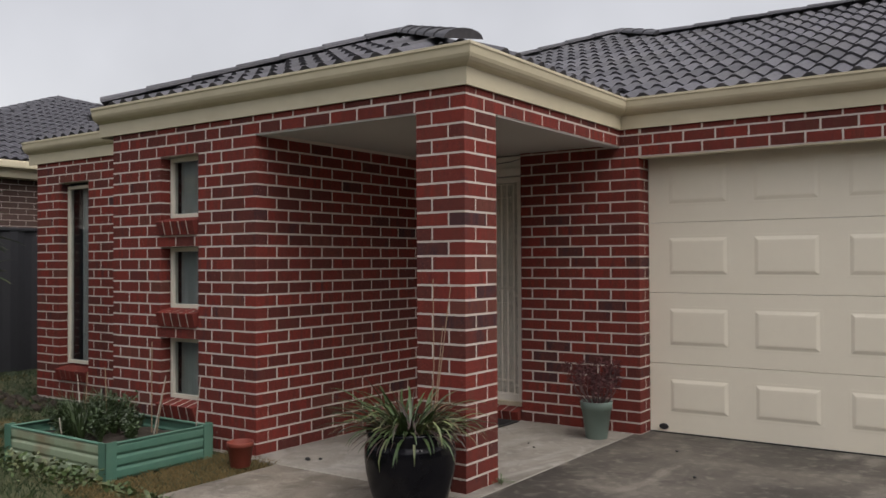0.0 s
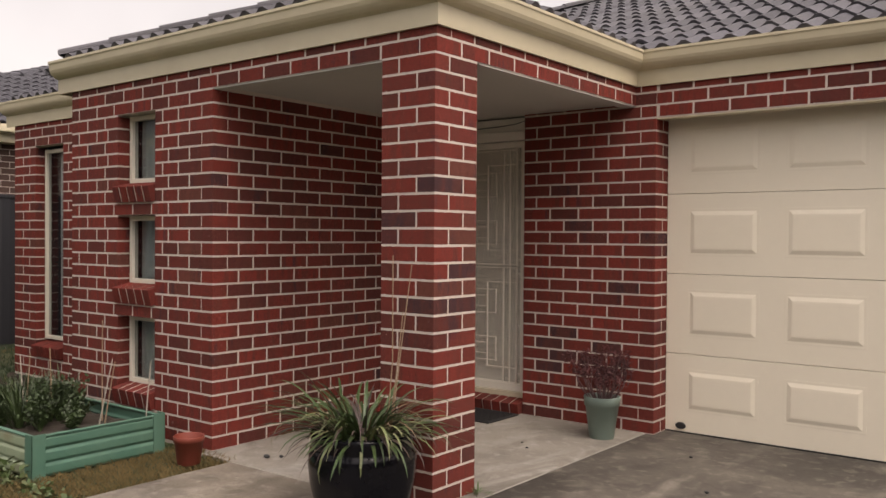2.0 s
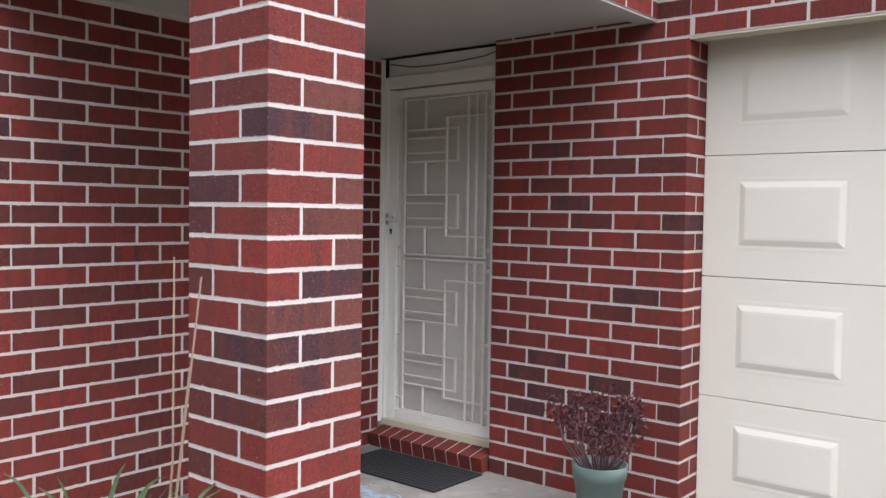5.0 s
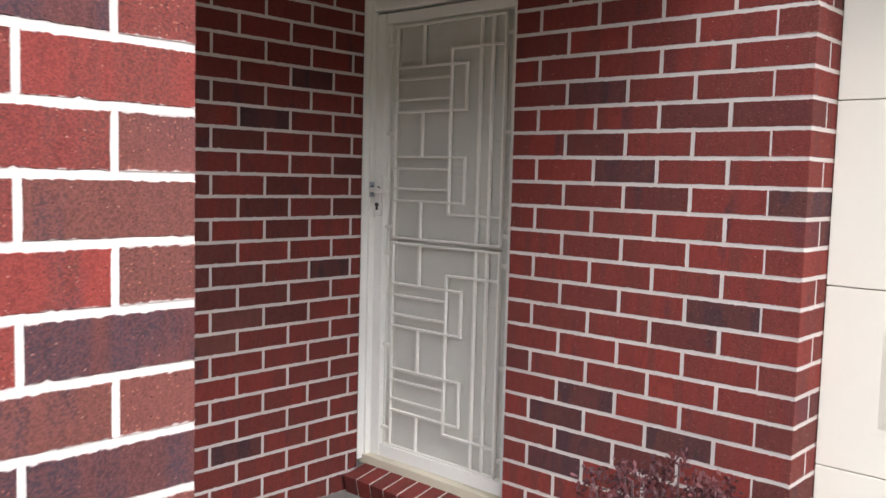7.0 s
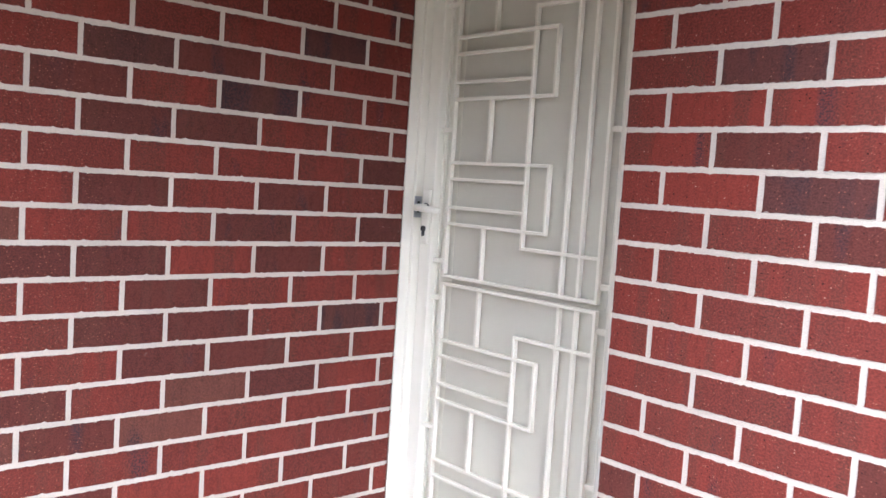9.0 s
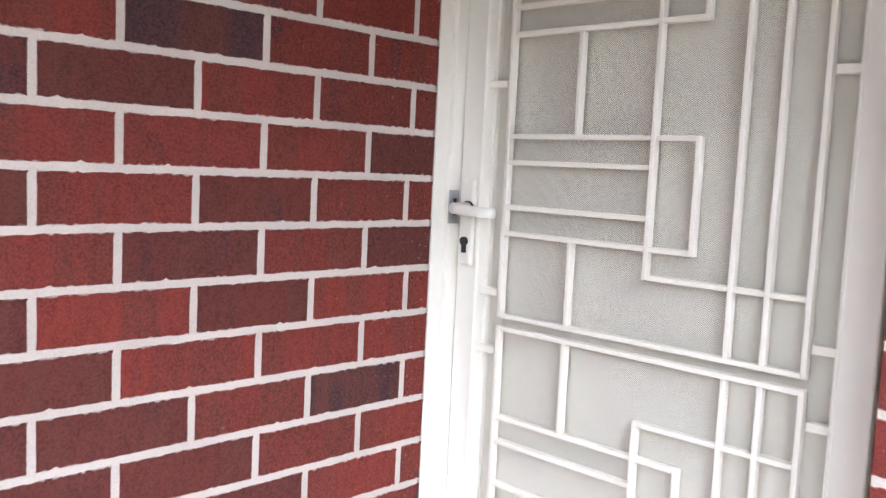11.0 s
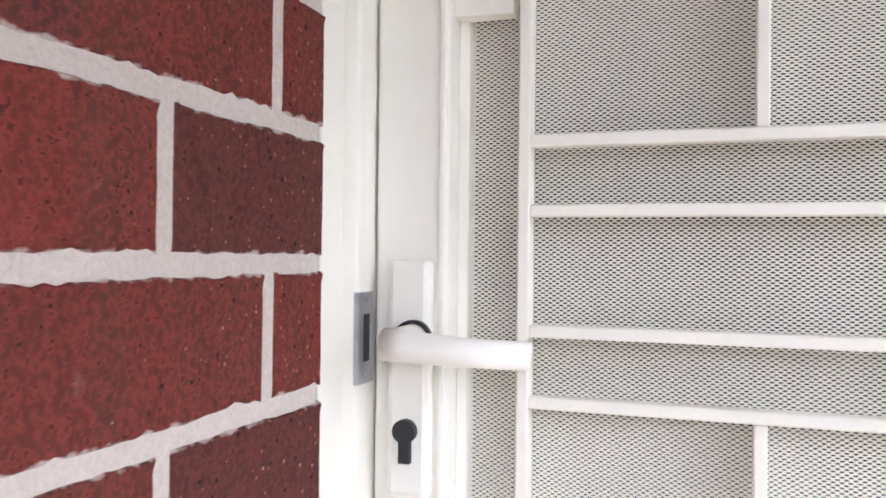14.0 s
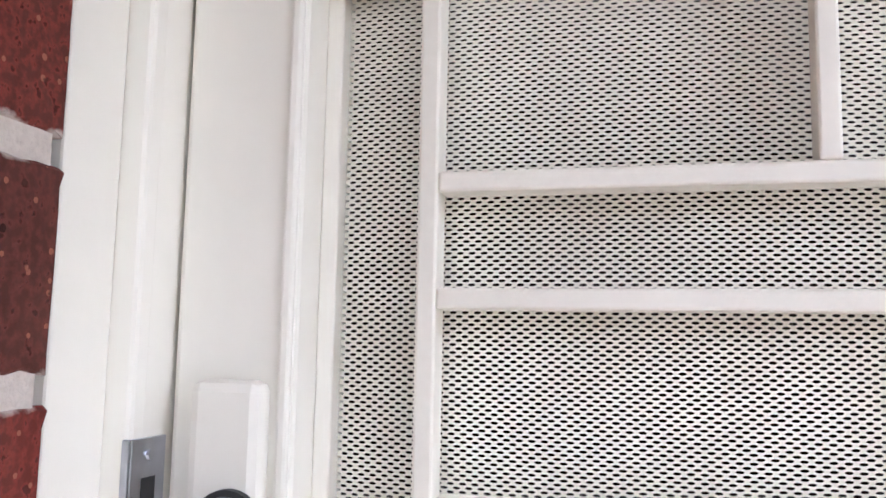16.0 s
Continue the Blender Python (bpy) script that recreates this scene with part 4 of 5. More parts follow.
nb = part("wall", box(-8, 0, -6.0, 14.0, -0.03, NZ), M_MORTAR, house, "brown brick wall")
part("gutter", box(0.24, 0.42, -6.4, 14.4, NZ + 0.06, NZ + 0.17, 0.02), M_GUTTER, house, "cream gutter")
part("soffit", box(-0.02, 0.26, -6.4, 14.4, NZ - 0.06, NZ + 0.07, 0.004), M_GUTTER, house, "cream fascia")
roof_plane("neighbour_roof", (-11.6, -6.4, NZ + 0.16), 90, [(0, 0), (23.5, 0), (18.6, up(4.9)), (17.0, up(5.2)), (14.6, up(3.05)), (12.0, up(3.05)), (4, up(3.0))], M_TILE_FAR, "brown-grey tiled roof of the neighbouring house")

NPTS = [(12.0, 3.05), (14.6, 3.05), (17.0, 5.2), (18.6, 4.9), (23.5, 0.0)]
for (a0, d0), (a1, d1) in zip(NPTS, NPTS[1:]):
    ridge_caps("neighbour_ridge", (-11.6 - d0, -6.4 + a0, NZ + 0.125 + d0 * SLOPE), (-11.6 - d1, -6.4 + a1, NZ + 0.125 + d1 * SLOPE), M_TILE_FAR, "grey ridge caps of the neighbouring roof")

# ---- porch things ----


def strap_leaf(bm, root, heading, length, lift, droop, width, rnd):
    """An arching strap leaf with a folded midrib, tapering to its tip."""
    n = 7
    d = Vector((math.cos(heading), math.sin(heading), 0))
    side = Vector((-d.y, d.x, 0))
    p = Vector(root)
    ang = lift
    prev = None
    twist = (rnd.random() - 0.5) * 0.8
    for i in range(n + 1):
        t = i / n
        w = width * (0.55 + 1.2 * t) * (1 - t) ** 0.7 if t < 1 else 0.0
        w = min(w, width)
        fold = Vector((0, 0, 0.3 * w))
        s = side * math.cos(twist * t) + Vector((0, 0, 1)) * math.sin(twist * t)
        cur = (bm.verts.new(p - s * w + fold), bm.verts.new(p), bm.verts.new(p + s * w + fold))
        if prev:
            bm.faces.new([prev[0], prev[1], cur[1], cur[0]])
            bm.faces.new([prev[1], prev[2], cur[2], cur[1]])
        prev = cur
        p = p + (d * math.cos(ang) + Vector((0, 0, 1)) * math.sin(ang)) * (length / n)
        ang -= droop / n * (0.5 + t)
    return bm


def clump(name, parent, mat, count, centre, spread, length, lift, droop, width, seed, label="", heads=None):
    r = random.Random(seed)
    bm = bmesh.new()
    for _ in range(count):
        a = r.uniform(*(heads or (0, 2 * math.pi)))
        root = Vector(centre) + Vector((math.cos(a), math.sin(a), 0)) * r.random() * spread
        strap_leaf(bm, root, a + r.uniform(-0.4, 0.4), r.uniform(*length), r.uniform(*lift), r.uniform(*droop), width * r.uniform(0.7, 1.2), r)
    return part(name, bm, mat, parent, label)


pot = thing("planter", (-2.675, 4.235, 0.0), "round black glazed ceramic planter with strap-leaved plant", "planter")
part("pot", lathe([(0, 0.004), (0.195, 0.0), (0.208, 0.012), (0.203, 0.04), (0.205, 0.052), (0.222, 0.10), (0.245, 0.20), (0.253, 0.28), (0.250, 0.33), (0.243, 0.352), (0.236, 0.358), (0.238, 0.366), (0.240, 0.40), (0.243, 0.418), (0.238, 0.428), (0.222, 0.430), (0.212, 0.420), (0.208, 0.38), (0, 0.378)], 56), M_BLACK, pot, "glossy black pot", smooth=True)
part("soil", lathe([(0.21, 0.383), (0.12, 0.395), (0, 0.40)], 24), M_SOIL, pot, "dark potting soil")
clump("leaves", pot, M_STRAP, 150, (0, 0, 0.40), 0.19, (0.18, 0.38), (0.15, 1.25), (0.8, 2.6), 0.0115, 1, "long green strap leaves")
clump("side_leaves", pot, M_STRAP, 34, (-0.02, -0.02, 0.40), 0.17, (0.38, 0.56), (0.35, 0.85), (0.7, 1.5), 0.0085, 4, "long green leaves reaching sideways", heads=(2.2, 4.3))
clump("brown_leaves", pot, M_STRAP_DRY, 46, (0, 0, 0.40), 0.18, (0.22, 0.50), (0.3, 1.2), (0.6, 2.2), 0.0055, 2, "dry brown strap leaves")
clump("purple_leaves", pot, M_STRAP_DARK, 95, (0, 0, 0.40), 0.18, (0.18, 0.42), (0.25, 1.0), (0.6, 2.4), 0.0075, 5, "dark purple-brown strap leaves")
clump("pale_leaves", pot, M_STRAP_LIGHT, 26, (0.03, -0.02, 0.40), 0.18, (0.22, 0.42), (0.3, 1.1), (1.6, 3.2), 0.0105, 3, "pale yellow-green arching leaves", heads=(-2.9, 0.9))
for k, pts in enumerate(([(0.06, 0.10, 0.40), (0.075, 0.12, 0.75), (0.065, 0.13, 1.24)], [(0.10, 0.08, 0.40), (0.135, 0.10, 0.75), (0.19, 0.12, 1.20)], [(0.08, 0.09, 0.40), (0.11, 0.11, 0.7), (0.13, 0.13, 0.98)])):
    part("flower_stalk", tube(pts, 0.0035, 0.0022, 6), M_STEM, pot, "thin dry flower stalk")

gp = thing("flower_pot", (-2.625, 6.49, 0.0), "sage green plastic pot with burgundy succulent", "flower pot")
part("pot", lathe([(0, 0.006), (0.078, 0.0), (0.082, 0.006), (0.110, 0.215), (0.116, 0.217), (0.122, 0.275), (0.119, 0.280), (0.113, 0.276), (0.106, 0.24), (0, 0.238)], 40), M_SAGE, gp, "tapered sage green pot", smooth=True)
part("soil", lathe([(0.108, 0.242), (0, 0.252)], 20), M_SOIL, gp, "dark soil")
rs = random.Random(11)
rosettes = bmesh.new()
for i in range(30):
    a, rad = rs.uniform(0, 2 * math.pi), rs.uniform(0.02, 0.07)
    reach, hgt = rs.uniform(0.03, 0.17), rs.uniform(0.18, 0.36)
    p0 = Vector((math.cos(a) * rad, math.sin(a) * rad, 0.24))
    p2 = Vector((math.cos(a) * (rad + reach), math.sin(a) * (rad + reach), 0.25 + hgt - reach * 0.4))
    p1 = (p0 + p2) / 2 + Vector((math.cos(a), math.sin(a), 0)) * 0.03 - Vector((0, 0, 0.01))
    if p2.y > 0.22:
        p2.y = 0.22
    part("stem", tube([p0, p1, p2], 0.005, 0.003, 5), M_STEMRED, gp)
    for k in range(80):
        b, up_ = rs.uniform(0, 2 * math.pi), rs.uniform(0.0, 1.3)
        ln, wd = rs.uniform(0.012, 0.028), rs.uniform(0.003, 0.0065)
        d = Vector((math.cos(b) * math.cos(up_), math.sin(b) * math.cos(up_), math.sin(up_)))
        s = d.orthogonal().normalized() * wd
        base = p2 + Vector((rs.uniform(-0.036, 0.036), rs.uniform(-0.036, 0.036), rs.uniform(-0.06, 0.03)))
        v = [rosettes.verts.new(base), rosettes.verts.new(base + d * ln * 0.6 + s), rosettes.verts.new(base + d * ln), rosettes.verts.new(base + d * ln * 0.6 - s)]
        rosettes.faces.new(v)
part("leaves", rosettes, M_REDLEAF, gp, "dark burgundy leaves")

tp = thing("terracotta_pot", (-4.165, 4.345, 0.0), "empty terracotta-coloured plastic pot by the wall corner", "flower pot")
part("pot", lathe([(0, 0.004), (0.062, 0.0), (0.065, 0.004), (0.082, 0.130), (0.087, 0.131), (0.089, 0.162), (0.087, 0.165), (0.085, 0.161), (0.08, 0.12), (0.06, 0.03), (0, 0.03)], 36), M_TERRA, tp, smooth=True)

# blue chalk scribble on the slab
ch = bmesh.new()
cr = random.Random(31)
for i in range(26):
    x, y = -3.62 + cr.gauss(0, 0.10), 6.10 + cr.gauss(0, 0.05)
    a, ln, wd = cr.uniform(-0.5, 0.5), cr.uniform(0.05, 0.18), cr.uniform(0.004, 0.012)
    dx, dy = math.cos(a), math.sin(a)
    prev = None
    for s in range(6):
        u = (s / 5 - 0.5) * ln
        w_ = wd * (0.5 + cr.random() * 0.7)
        c = (x + dx * u, y + dy * u + 0.01 * math.sin(s * 1.3 + i))
        cur = (ch.verts.new((c[0] - dy * w_, c[1] + dx * w_, 0.0012 + i * 0.00004)), ch.verts.new((c[0] + dy * w_, c[1] - dx * w_, 0.0012 + i * 0.00004)))
        if prev:
            ch.faces.new([prev[0], prev[1], cur[1], cur[0]])
        prev = cur
tagged(part("chalk_marks", ch, M_CHALK), "faint blue chalk scribbles on the porch slab", "chalk marks")

# small dark pebbles on the slab
for x, y, r in ((-3.92, 4.72, 0.020), (-3.86, 4.78, 0.014), (-2.95, 6.02, 0.008), (-2.85, 5.92, 0.009), (-1.95, 6.35, 0.012), (-1.6, 5.7, 0.012)):
    pb = bmesh.new()
    bmesh.ops.create_icosphere(pb, subdivisions=2, radius=r)
    for v in pb.verts:
        v.co *= 1 + 0.25 * noise.noise(v.co * 60)
        v.co.z *= 0.55
    o = tagged(part("pebble", pb, M_DARK), "small dark pebble on the concrete", "pebble", group="pebbles on the concrete")
    o.matrix_basis = pose(x, y, r * 0.5, 0, 0, 40)

# ---- raised garden bed ----
BX0, BX1, BY0, BY1, BT = -5.74, -4.60, 3.65, 4.44, 0.228
bed = thing("raised_garden_bed", ((BX0 + BX1) / 2, (BY0 + BY1) / 2, -0.02), "green corrugated steel raised garden bed on the lawn", "garden bed")
BC = Vector(((BX0 + BX1) / 2, (BY0 + BY1) / 2, -0.02))


def bed_panel(a, c, mat, label):
    """A sheet with rounded lengthwise ribs between a and c."""
    a, c = Vector(a), Vector(c)
    d = (c - a).normalized()
    out = Vector((d.y, -d.x, 0))
    prof = []
    n = 48
    for i in range(n + 1):
        z = BT * i / n
        w = min(1.0, 1.9 * abs(math.sin((z / BT) * math.pi * 3.0)) ** 1.3) * 0.012
        prof.append((w, z))
    bm = bmesh.new()
    rows_ = []
    for thick in (0.0, -0.003):
        for p in (a, c):
            rows_.append([bm.verts.new(p - BC * 1.0 + out * (w + thick) + Vector((0, 0, z + 0.0)) + Vector((0, 0, BC.z))) for w, z in prof])
    for i in range(n):
        bm.faces.new([rows_[0][i], rows_[1][i], rows_[1][i + 1], rows_[0][i + 1]])
        bm.faces.new([rows_[2][i], rows_[2][i + 1], rows_[3][i + 1], rows_[3][i]])
    bm.faces.new([rows_[0][n], rows_[1][n], rows_[3][n], rows_[2][n]])
    part("side_panel", bm, mat, bed, label, smooth=True)
    lo, hi = Vector((min(a.x, c.x), min(a.y, c.y), 0)) - BC, Vector((max(a.x, c.x), max(a.y, c.y), 0)) - BC
    part("top_rim", box(lo.x - 0.016, hi.x + 0.016, lo.y - 0.016, hi.y + 0.016, BT - 0.002, BT + 0.007, 0.003), M_BEDGREEN, bed, "folded green rim")


bed_panel((BX0, BY0, 0), (BX1, BY0, 0), M_BEDPALE, "faded cream-green ribbed panel with rust")
bed_panel((BX1, BY0, 0), (BX1, BY1, 0), M_BEDGREEN, "green ribbed panel")
bed_panel((BX1, BY1, 0), (BX0, BY1, 0), M_BEDGREEN, "green ribbed panel")
bed_panel((BX0, BY1, 0), (BX0, BY0, 0), M_BEDGREEN, "green ribbed panel")
for x in (BX0, BX1):
    for y in (BY0, BY1):
        sx, sy = (1 if x == BX0 else -1), (1 if y == BY0 else -1)
        x0, x1 = sorted((x - sx * 0.024, x + sx * 0.055))
        y0, y1 = sorted((y - sy * 0.024, y + sy * 0.055))
        cb = bmesh.new()
        add_box(cb, x0 - BC.x, x1 - BC.x, *sorted((y - sy * 0.024 - BC.y, y - sy * 0.018 - BC.y)), -0.02, BT + 0.018, 0.002)
        add_box(cb, *sorted((x - sx * 0.024 - BC.x, x - sx * 0.018 - BC.x)), y0 - BC.y, y1 - BC.y, -0.02, BT + 0.018, 0.002)
        part("corner_post", cb, M_BEDGREEN, bed, "flat green corner bracket")
sl = bmesh.new()
nn = 14
sv = {}
for i in range(nn + 1):
    for j in range(nn + 1):
        x, y = BX0 + 0.005 + (BX1 - BX0 - 0.01) * i / nn, BY0 + 0.005 + (BY1 - BY0 - 0.01) * j / nn
        sv[i, j] = sl.verts.new((x - BC.x, y - BC.y, 0.15 + 0.03 * noise.noise(Vector((x * 5, y * 5, 2)))))
for i in range(nn):
    for j in range(nn):
        sl.faces.new([sv[i, j], sv[i + 1, j], sv[i + 1, j + 1], sv[i, j + 1]])
part("soil", sl, M_SOIL, bed, "dark garden soil")


def leafy(name, place, size, count, mat, seed, label, height=1.0, leaf=(0.015, 0.035)):
    """A small bushy plant: thin stems with many little leaves."""
    ob = thing(name, place, label, "plant", group="plants in the garden bed")
    r = random.Random(seed)
    st, lf = bmesh.new(), bmesh.new()
    for _ in range(count):
        a, tip = r.uniform(0, 6.283), r.uniform(0.3, 1.0)
        p2 = Vector((math.cos(a) * size * tip * r.random(), math.sin(a) * size * tip * r.random(), size * 1.3 * height * r.uniform(0.4, 1.0)))
        merge(st, tube([(0, 0, -0.02), p2 * 0.5 + Vector((0, 0, 0.02)), p2], 0.003, 0.001, 4))
        for k in range(16):
            q = p2 * r.uniform(0.25, 1.05)
            b, e = r.uniform(0, 6.283), r.uniform(-0.3, 1.2)
            d = Vector((math.cos(b) * math.cos(e), math.sin(b) * math.cos(e), math.sin(e)))
            ln = r.uniform(*leaf)
            s = d.orthogonal().normalized() * ln * 0.28
            lf.faces.new([lf.verts.new(q), lf.verts.new(q + d * ln * 0.5 + s), lf.verts.new(q + d * ln), lf.verts.new(q + d * ln * 0.5 - s)])
    part("stalk_cluster", st, M_HERB, ob)
    part("leaves", lf, mat, ob)
    return ob


for k, (x, y, s) in enumerate(((-5.42, 4.10, 0.20), (-5.22, 4.02, 0.18), (-5.55, 3.92, 0.17), (-5.08, 4.18, 0.15), (-5.30, 4.25, 0.20), (-4.92, 4.05, 0.10), (-5.35, 3.82, 0.12), (-5.48, 4.26, 0.17), (-5.12, 3.95, 0.15), (-5.62, 4.10, 0.13), (-5.25, 4.14, 0.20))):
    leafy("herb", (x, y, 0.13), s, 38, M_HERB, 40 + k, "dark green leafy herb growing in the bed", 1.0)
for k, (x, y) in enumerate(((-5.60, 4.12), (-5.5, 4.28), (-5.28, 3.9), (-5.44, 3.98), (-5.34, 4.08), (-5.55, 4.02))):
    g = thing("chive_clump", (x, y, 0.13), "clump of thin upright green leaves in the bed", "plant", group="plants in the garden bed")
    clump("leaves", g, M_HERB, 75, (0, 0, 0), 0.06, (0.16, 0.36), (0.9, 1.5), (0.1, 0.9), 0.005, 60 + k)
STAKES = [(-5.40, 4.00, 0.42, 3, M_STEM), (-5.30, 4.12, 0.45, -2, M_STEM), (-5.12, 4.36, 0.62, 0, M_STEM), (-4.98, 4.30, 0.38, 8, M_STEM), (-4.88, 4.20, 0.42, 10, M_STAKE), (-4.66, 4.38, 0.40, 4, M_STAKE), (-5.2, 3.72, 0.16, -8, M_STAKE), (-5.46, 4.02, 0.40, -4, M_STAKE)]
for x, y, h, lean, mt in STAKES:
    o = tagged(part("garden_stake", tube([(0, 0, -0.05), (0, 0, h * 0.5), (0.004, 0, h)], 0.0045, 0.0035, 6), mt), "thin garden stake stuck in the bed" if mt is M_STAKE else "thin brown cane stuck in the bed", "stake", group="stakes in the garden bed")
    o.matrix_basis = pose(x, y, 0.15, -lean * 0.6, lean, 0)

# ---- lawn ----


def blades(name, count, area, length, mat, seed, label, density=None, wid=0.003):
    """Grass blades over a patch of the plan."""
    r = random.Random(seed)
    vs, fs = [], []
    x0, x1, y0, y1 = area
    tries = 0
    while len(fs) < count and tries < count * 6:
        tries += 1
        x, y = r.uniform(x0, x1), r.uniform(y0, y1)
        if density and not density(x, y):
            continue
        z = -0.03 + 0.02 * noise.noise(Vector((x * 0.9, y * 0.9, 0))) - 0.01
        h, a, lean = r.uniform(*length), r.uniform(0, 6.283), r.uniform(0.1, 0.9)
        dx, dy = math.cos(a), math.sin(a)
        i = len(vs)
        vs += [(x - dy * wid, y + dx * wid, z), (x + dy * wid, y - dx * wid, z), (x + dx * h * lean * 0.4, y + dy * h * lean * 0.4, z + h * 0.6), (x + dx * h * lean, y + dy * h * lean, z + h)]
        fs += [(i, i + 1, i + 2), (i, i + 2, i + 3)]
    me = bpy.data.meshes.new(name)
    me.from_pydata(vs, [], fs)
    me.materials.append(mat)
    return tagged(new(name, me), label, "grass", kind="stuff")


def lawn_here(x, y):
    if BX0 - 0.03 < x < BX1 + 0.03 and BY0 - 0.03 < y < BY1 + 0.03:
        return False
    if x > -4.03 and y > 3.55 or x > -3.21 or y > 4.58 and x > FX0 or y > 5.30 and x > RECX0:
        return False
    return True


def green_here(x, y):
    return lawn_here(x, y) and noise.noise(Vector((x * 1.3, y * 1.3, 5))) > -0.25 - (0.35 if y < 3.6 else 0)


blades("grass", 60000, (-7.2, -3.2, 1.2, 4.6), (0.02, 0.055), M_BLADE, 5, "short green lawn grass", green_here)
blades("grass_far", 30000, (-10.4, -6.5, 2.5, 9.0), (0.03, 0.07), M_BLADE, 6, "patchy lawn by the fence", green_here, 0.006)
blades("dry_grass", 16000, (-4.62, -3.9, 3.35, 4.62), (0.02, 0.06), M_STRAW, 7, "straw-coloured dry grass beside the bed", lambda x, y: lawn_here(x, y) and (x < -4.02 or y < 3.56))
blades("dry_grass_far", 9000, (-10.2, -6.2, 3.2, 6.2), (0.02, 0.05), M_STRAW, 8, "straw-coloured dry patches in the lawn", lambda x, y: lawn_here(x, y) and noise.noise(Vector((x * 1.1, y * 1.1, 9))) > 0.05, 0.005)
wr = random.Random(21)
wv = bmesh.new()
for _ in range(900):
    q = wr.random()
    if q < 0.6:
        x, y = wr.uniform(-5.9, -4.5), 3.60 - abs(wr.gauss(0, 0.10))
    else:
        u = wr.random()
        x, y = -4.45 + 1.25 * u + wr.gauss(0, 0.03), 3.52 - 0.04 * u + wr.gauss(0, 0.035)
    z = -0.02 + wr.random() * (0.10 if q < 0.6 else 0.05)
    b, e = wr.uniform(0, 6.283), wr.uniform(-0.1, 0.9)
    d = Vector((math.cos(b) * math.cos(e), math.sin(b) * math.cos(e), math.sin(e)))
    ln = wr.uniform(0.02, 0.05)
    s = d.orthogonal().normalized() * ln * 0.3
    p = Vector((x, y, z))
    wv.faces.new([wv.verts.new(p), wv.verts.new(p + d * ln * 0.5 + s), wv.verts.new(p + d * ln), wv.verts.new(p + d * ln * 0.5 - s)])
tagged(part("weeds", wv, M_WEED), "low broad-leaved weeds along the bed and path", "weeds", kind="stuff")
tuft = thing("weed_tuft", (-2.52, 4.93, -0.004), "small weed growing at the pillar's foot", "weed")
clump("leaves", tuft, M_WEED, 30, (0, 0, 0), 0.05, (0.03, 0.08), (0.4, 1.3), (0.3, 1.5), 0.004, 77)
# spiky shrub at the lawn's edge
cord = thing("spiky_shrub", (-8.15, 4.46, -0.03), "spiky green shrub with long narrow leaves", "shrub")
part("trunk", tube([(0, 0, 0), (0.02, 0, 0.5), (0.0, 0.02, 1.80)], 0.04, 0.028, 8), M_SOIL, cord)
for hgt, cnt, sd in ((1.82, 80, 78), (1.58, 50, 79), (1.25, 30, 80)):
    clump("leaf_crown", cord, M_WEED, cnt, (0, 0, hgt), 0.06, (0.34, 0.58), (-0.3, 1.35), (0.3, 1.3), 0.02, sd)
# low edging and clods at the set-back wall's foot
clod = bmesh.new()
for i in range(60):
    x, y = wr.uniform(-8.9, -6.6), RECY - 0.1 - abs(wr.gauss(0, 0.18))
    s = wr.uniform(0.02, 0.06)
    r_ = bmesh.ops.create_icosphere(clod, subdivisions=1, radius=s, matrix=pose(x, y, -0.02, wr.uniform(0, 90), 0, wr.uniform(0, 90)))
tagged(part("clods", clod, M_SOIL), "dark clods of soil along the wall", "soil", kind="stuff")

# ---- brickwork ----
ROWS_ALL = range(1, 29)
# door wall, between the door frame and the garage corner
DOOR_DARK = {(12, 1), (7, 1), (17, 2), (20, 3), (7, 3), (8, 3), (6, 3), (5, 3)}
for row in ROWS_ALL:
    z = (row - 1) * COURSE
    joints = [(-2.639 if row % 2 else -2.756) - 0.2357 * k for k in range(4 if row % 2 else 3)]
    course(wall_door, lambda u: (u, RY), 0, z, -3.455, joints, CX if row % 2 else CX - 0.1155,
           lambda i: M_BRICK_DARK if (row, 4 - i) in DOOR_DARK else (M_BRICK if rng.random() < 0.85 else M_BRICK_DULL))
    # return beside the garage door
    if row > 25:
        if not row % 2:
            lay(wall_door, CX - 0.11, RY, z, 0, 0.11)
        continue
    if row % 2:
        lay(wall_door, CX, RY + 0.12, z, 90, 0.12)
    else:
        lay(wall_door, CX, RY, z, 90, BL)
# porch side wall: from the front corner back to the door frame, outside on the right hand
LEFT_DARK = {q: M_BRICK_DULL for q in ((15, 6), (15, 8), (14, 7), (14, 5), (13, 5), (12, 6), (12, 5), (11, 6), (11, 5), (19, 4), (10, 7), (9, 4))}
LEFT_DARK.update({q: M_BRICK_DARK for q in ((20, 5), (21, 7), (19, 6), (12, 8), (23, 3))})
LEFT_DARK.update({(16, 7): M_BRICK_DULL, (17, 8): M_BRICK_DULL})
LEFT_DARK.update({q: M_BRICK for q in ((16, 8), (17, 7), (17, 6), (16, 6), (15, 7), (18, 7), (18, 8), (14, 8), (13, 7))})
for row in range(1, 27):
    odd = row % 2
    joints = [(4.815 + 0.2325 * k if odd else 4.700 + 0.2318 * k) - FY for k in range(10)]
    joints[7] += 0.009                       # the last bricks before the door are cut short
    joints[8] -= 0.004 if odd else 0.0
    joints[9] -= 0.018 if row == 16 else 0.010
    course(wall_left, lambda u: (WX, FY + u), 90, (row - 1) * COURSE, 0.0 if odd else 0.1155, joints, 6.836 - FY, lambda i: LEFT_DARK.get((row, i - odd), M_BRICK if i > 6 else None))
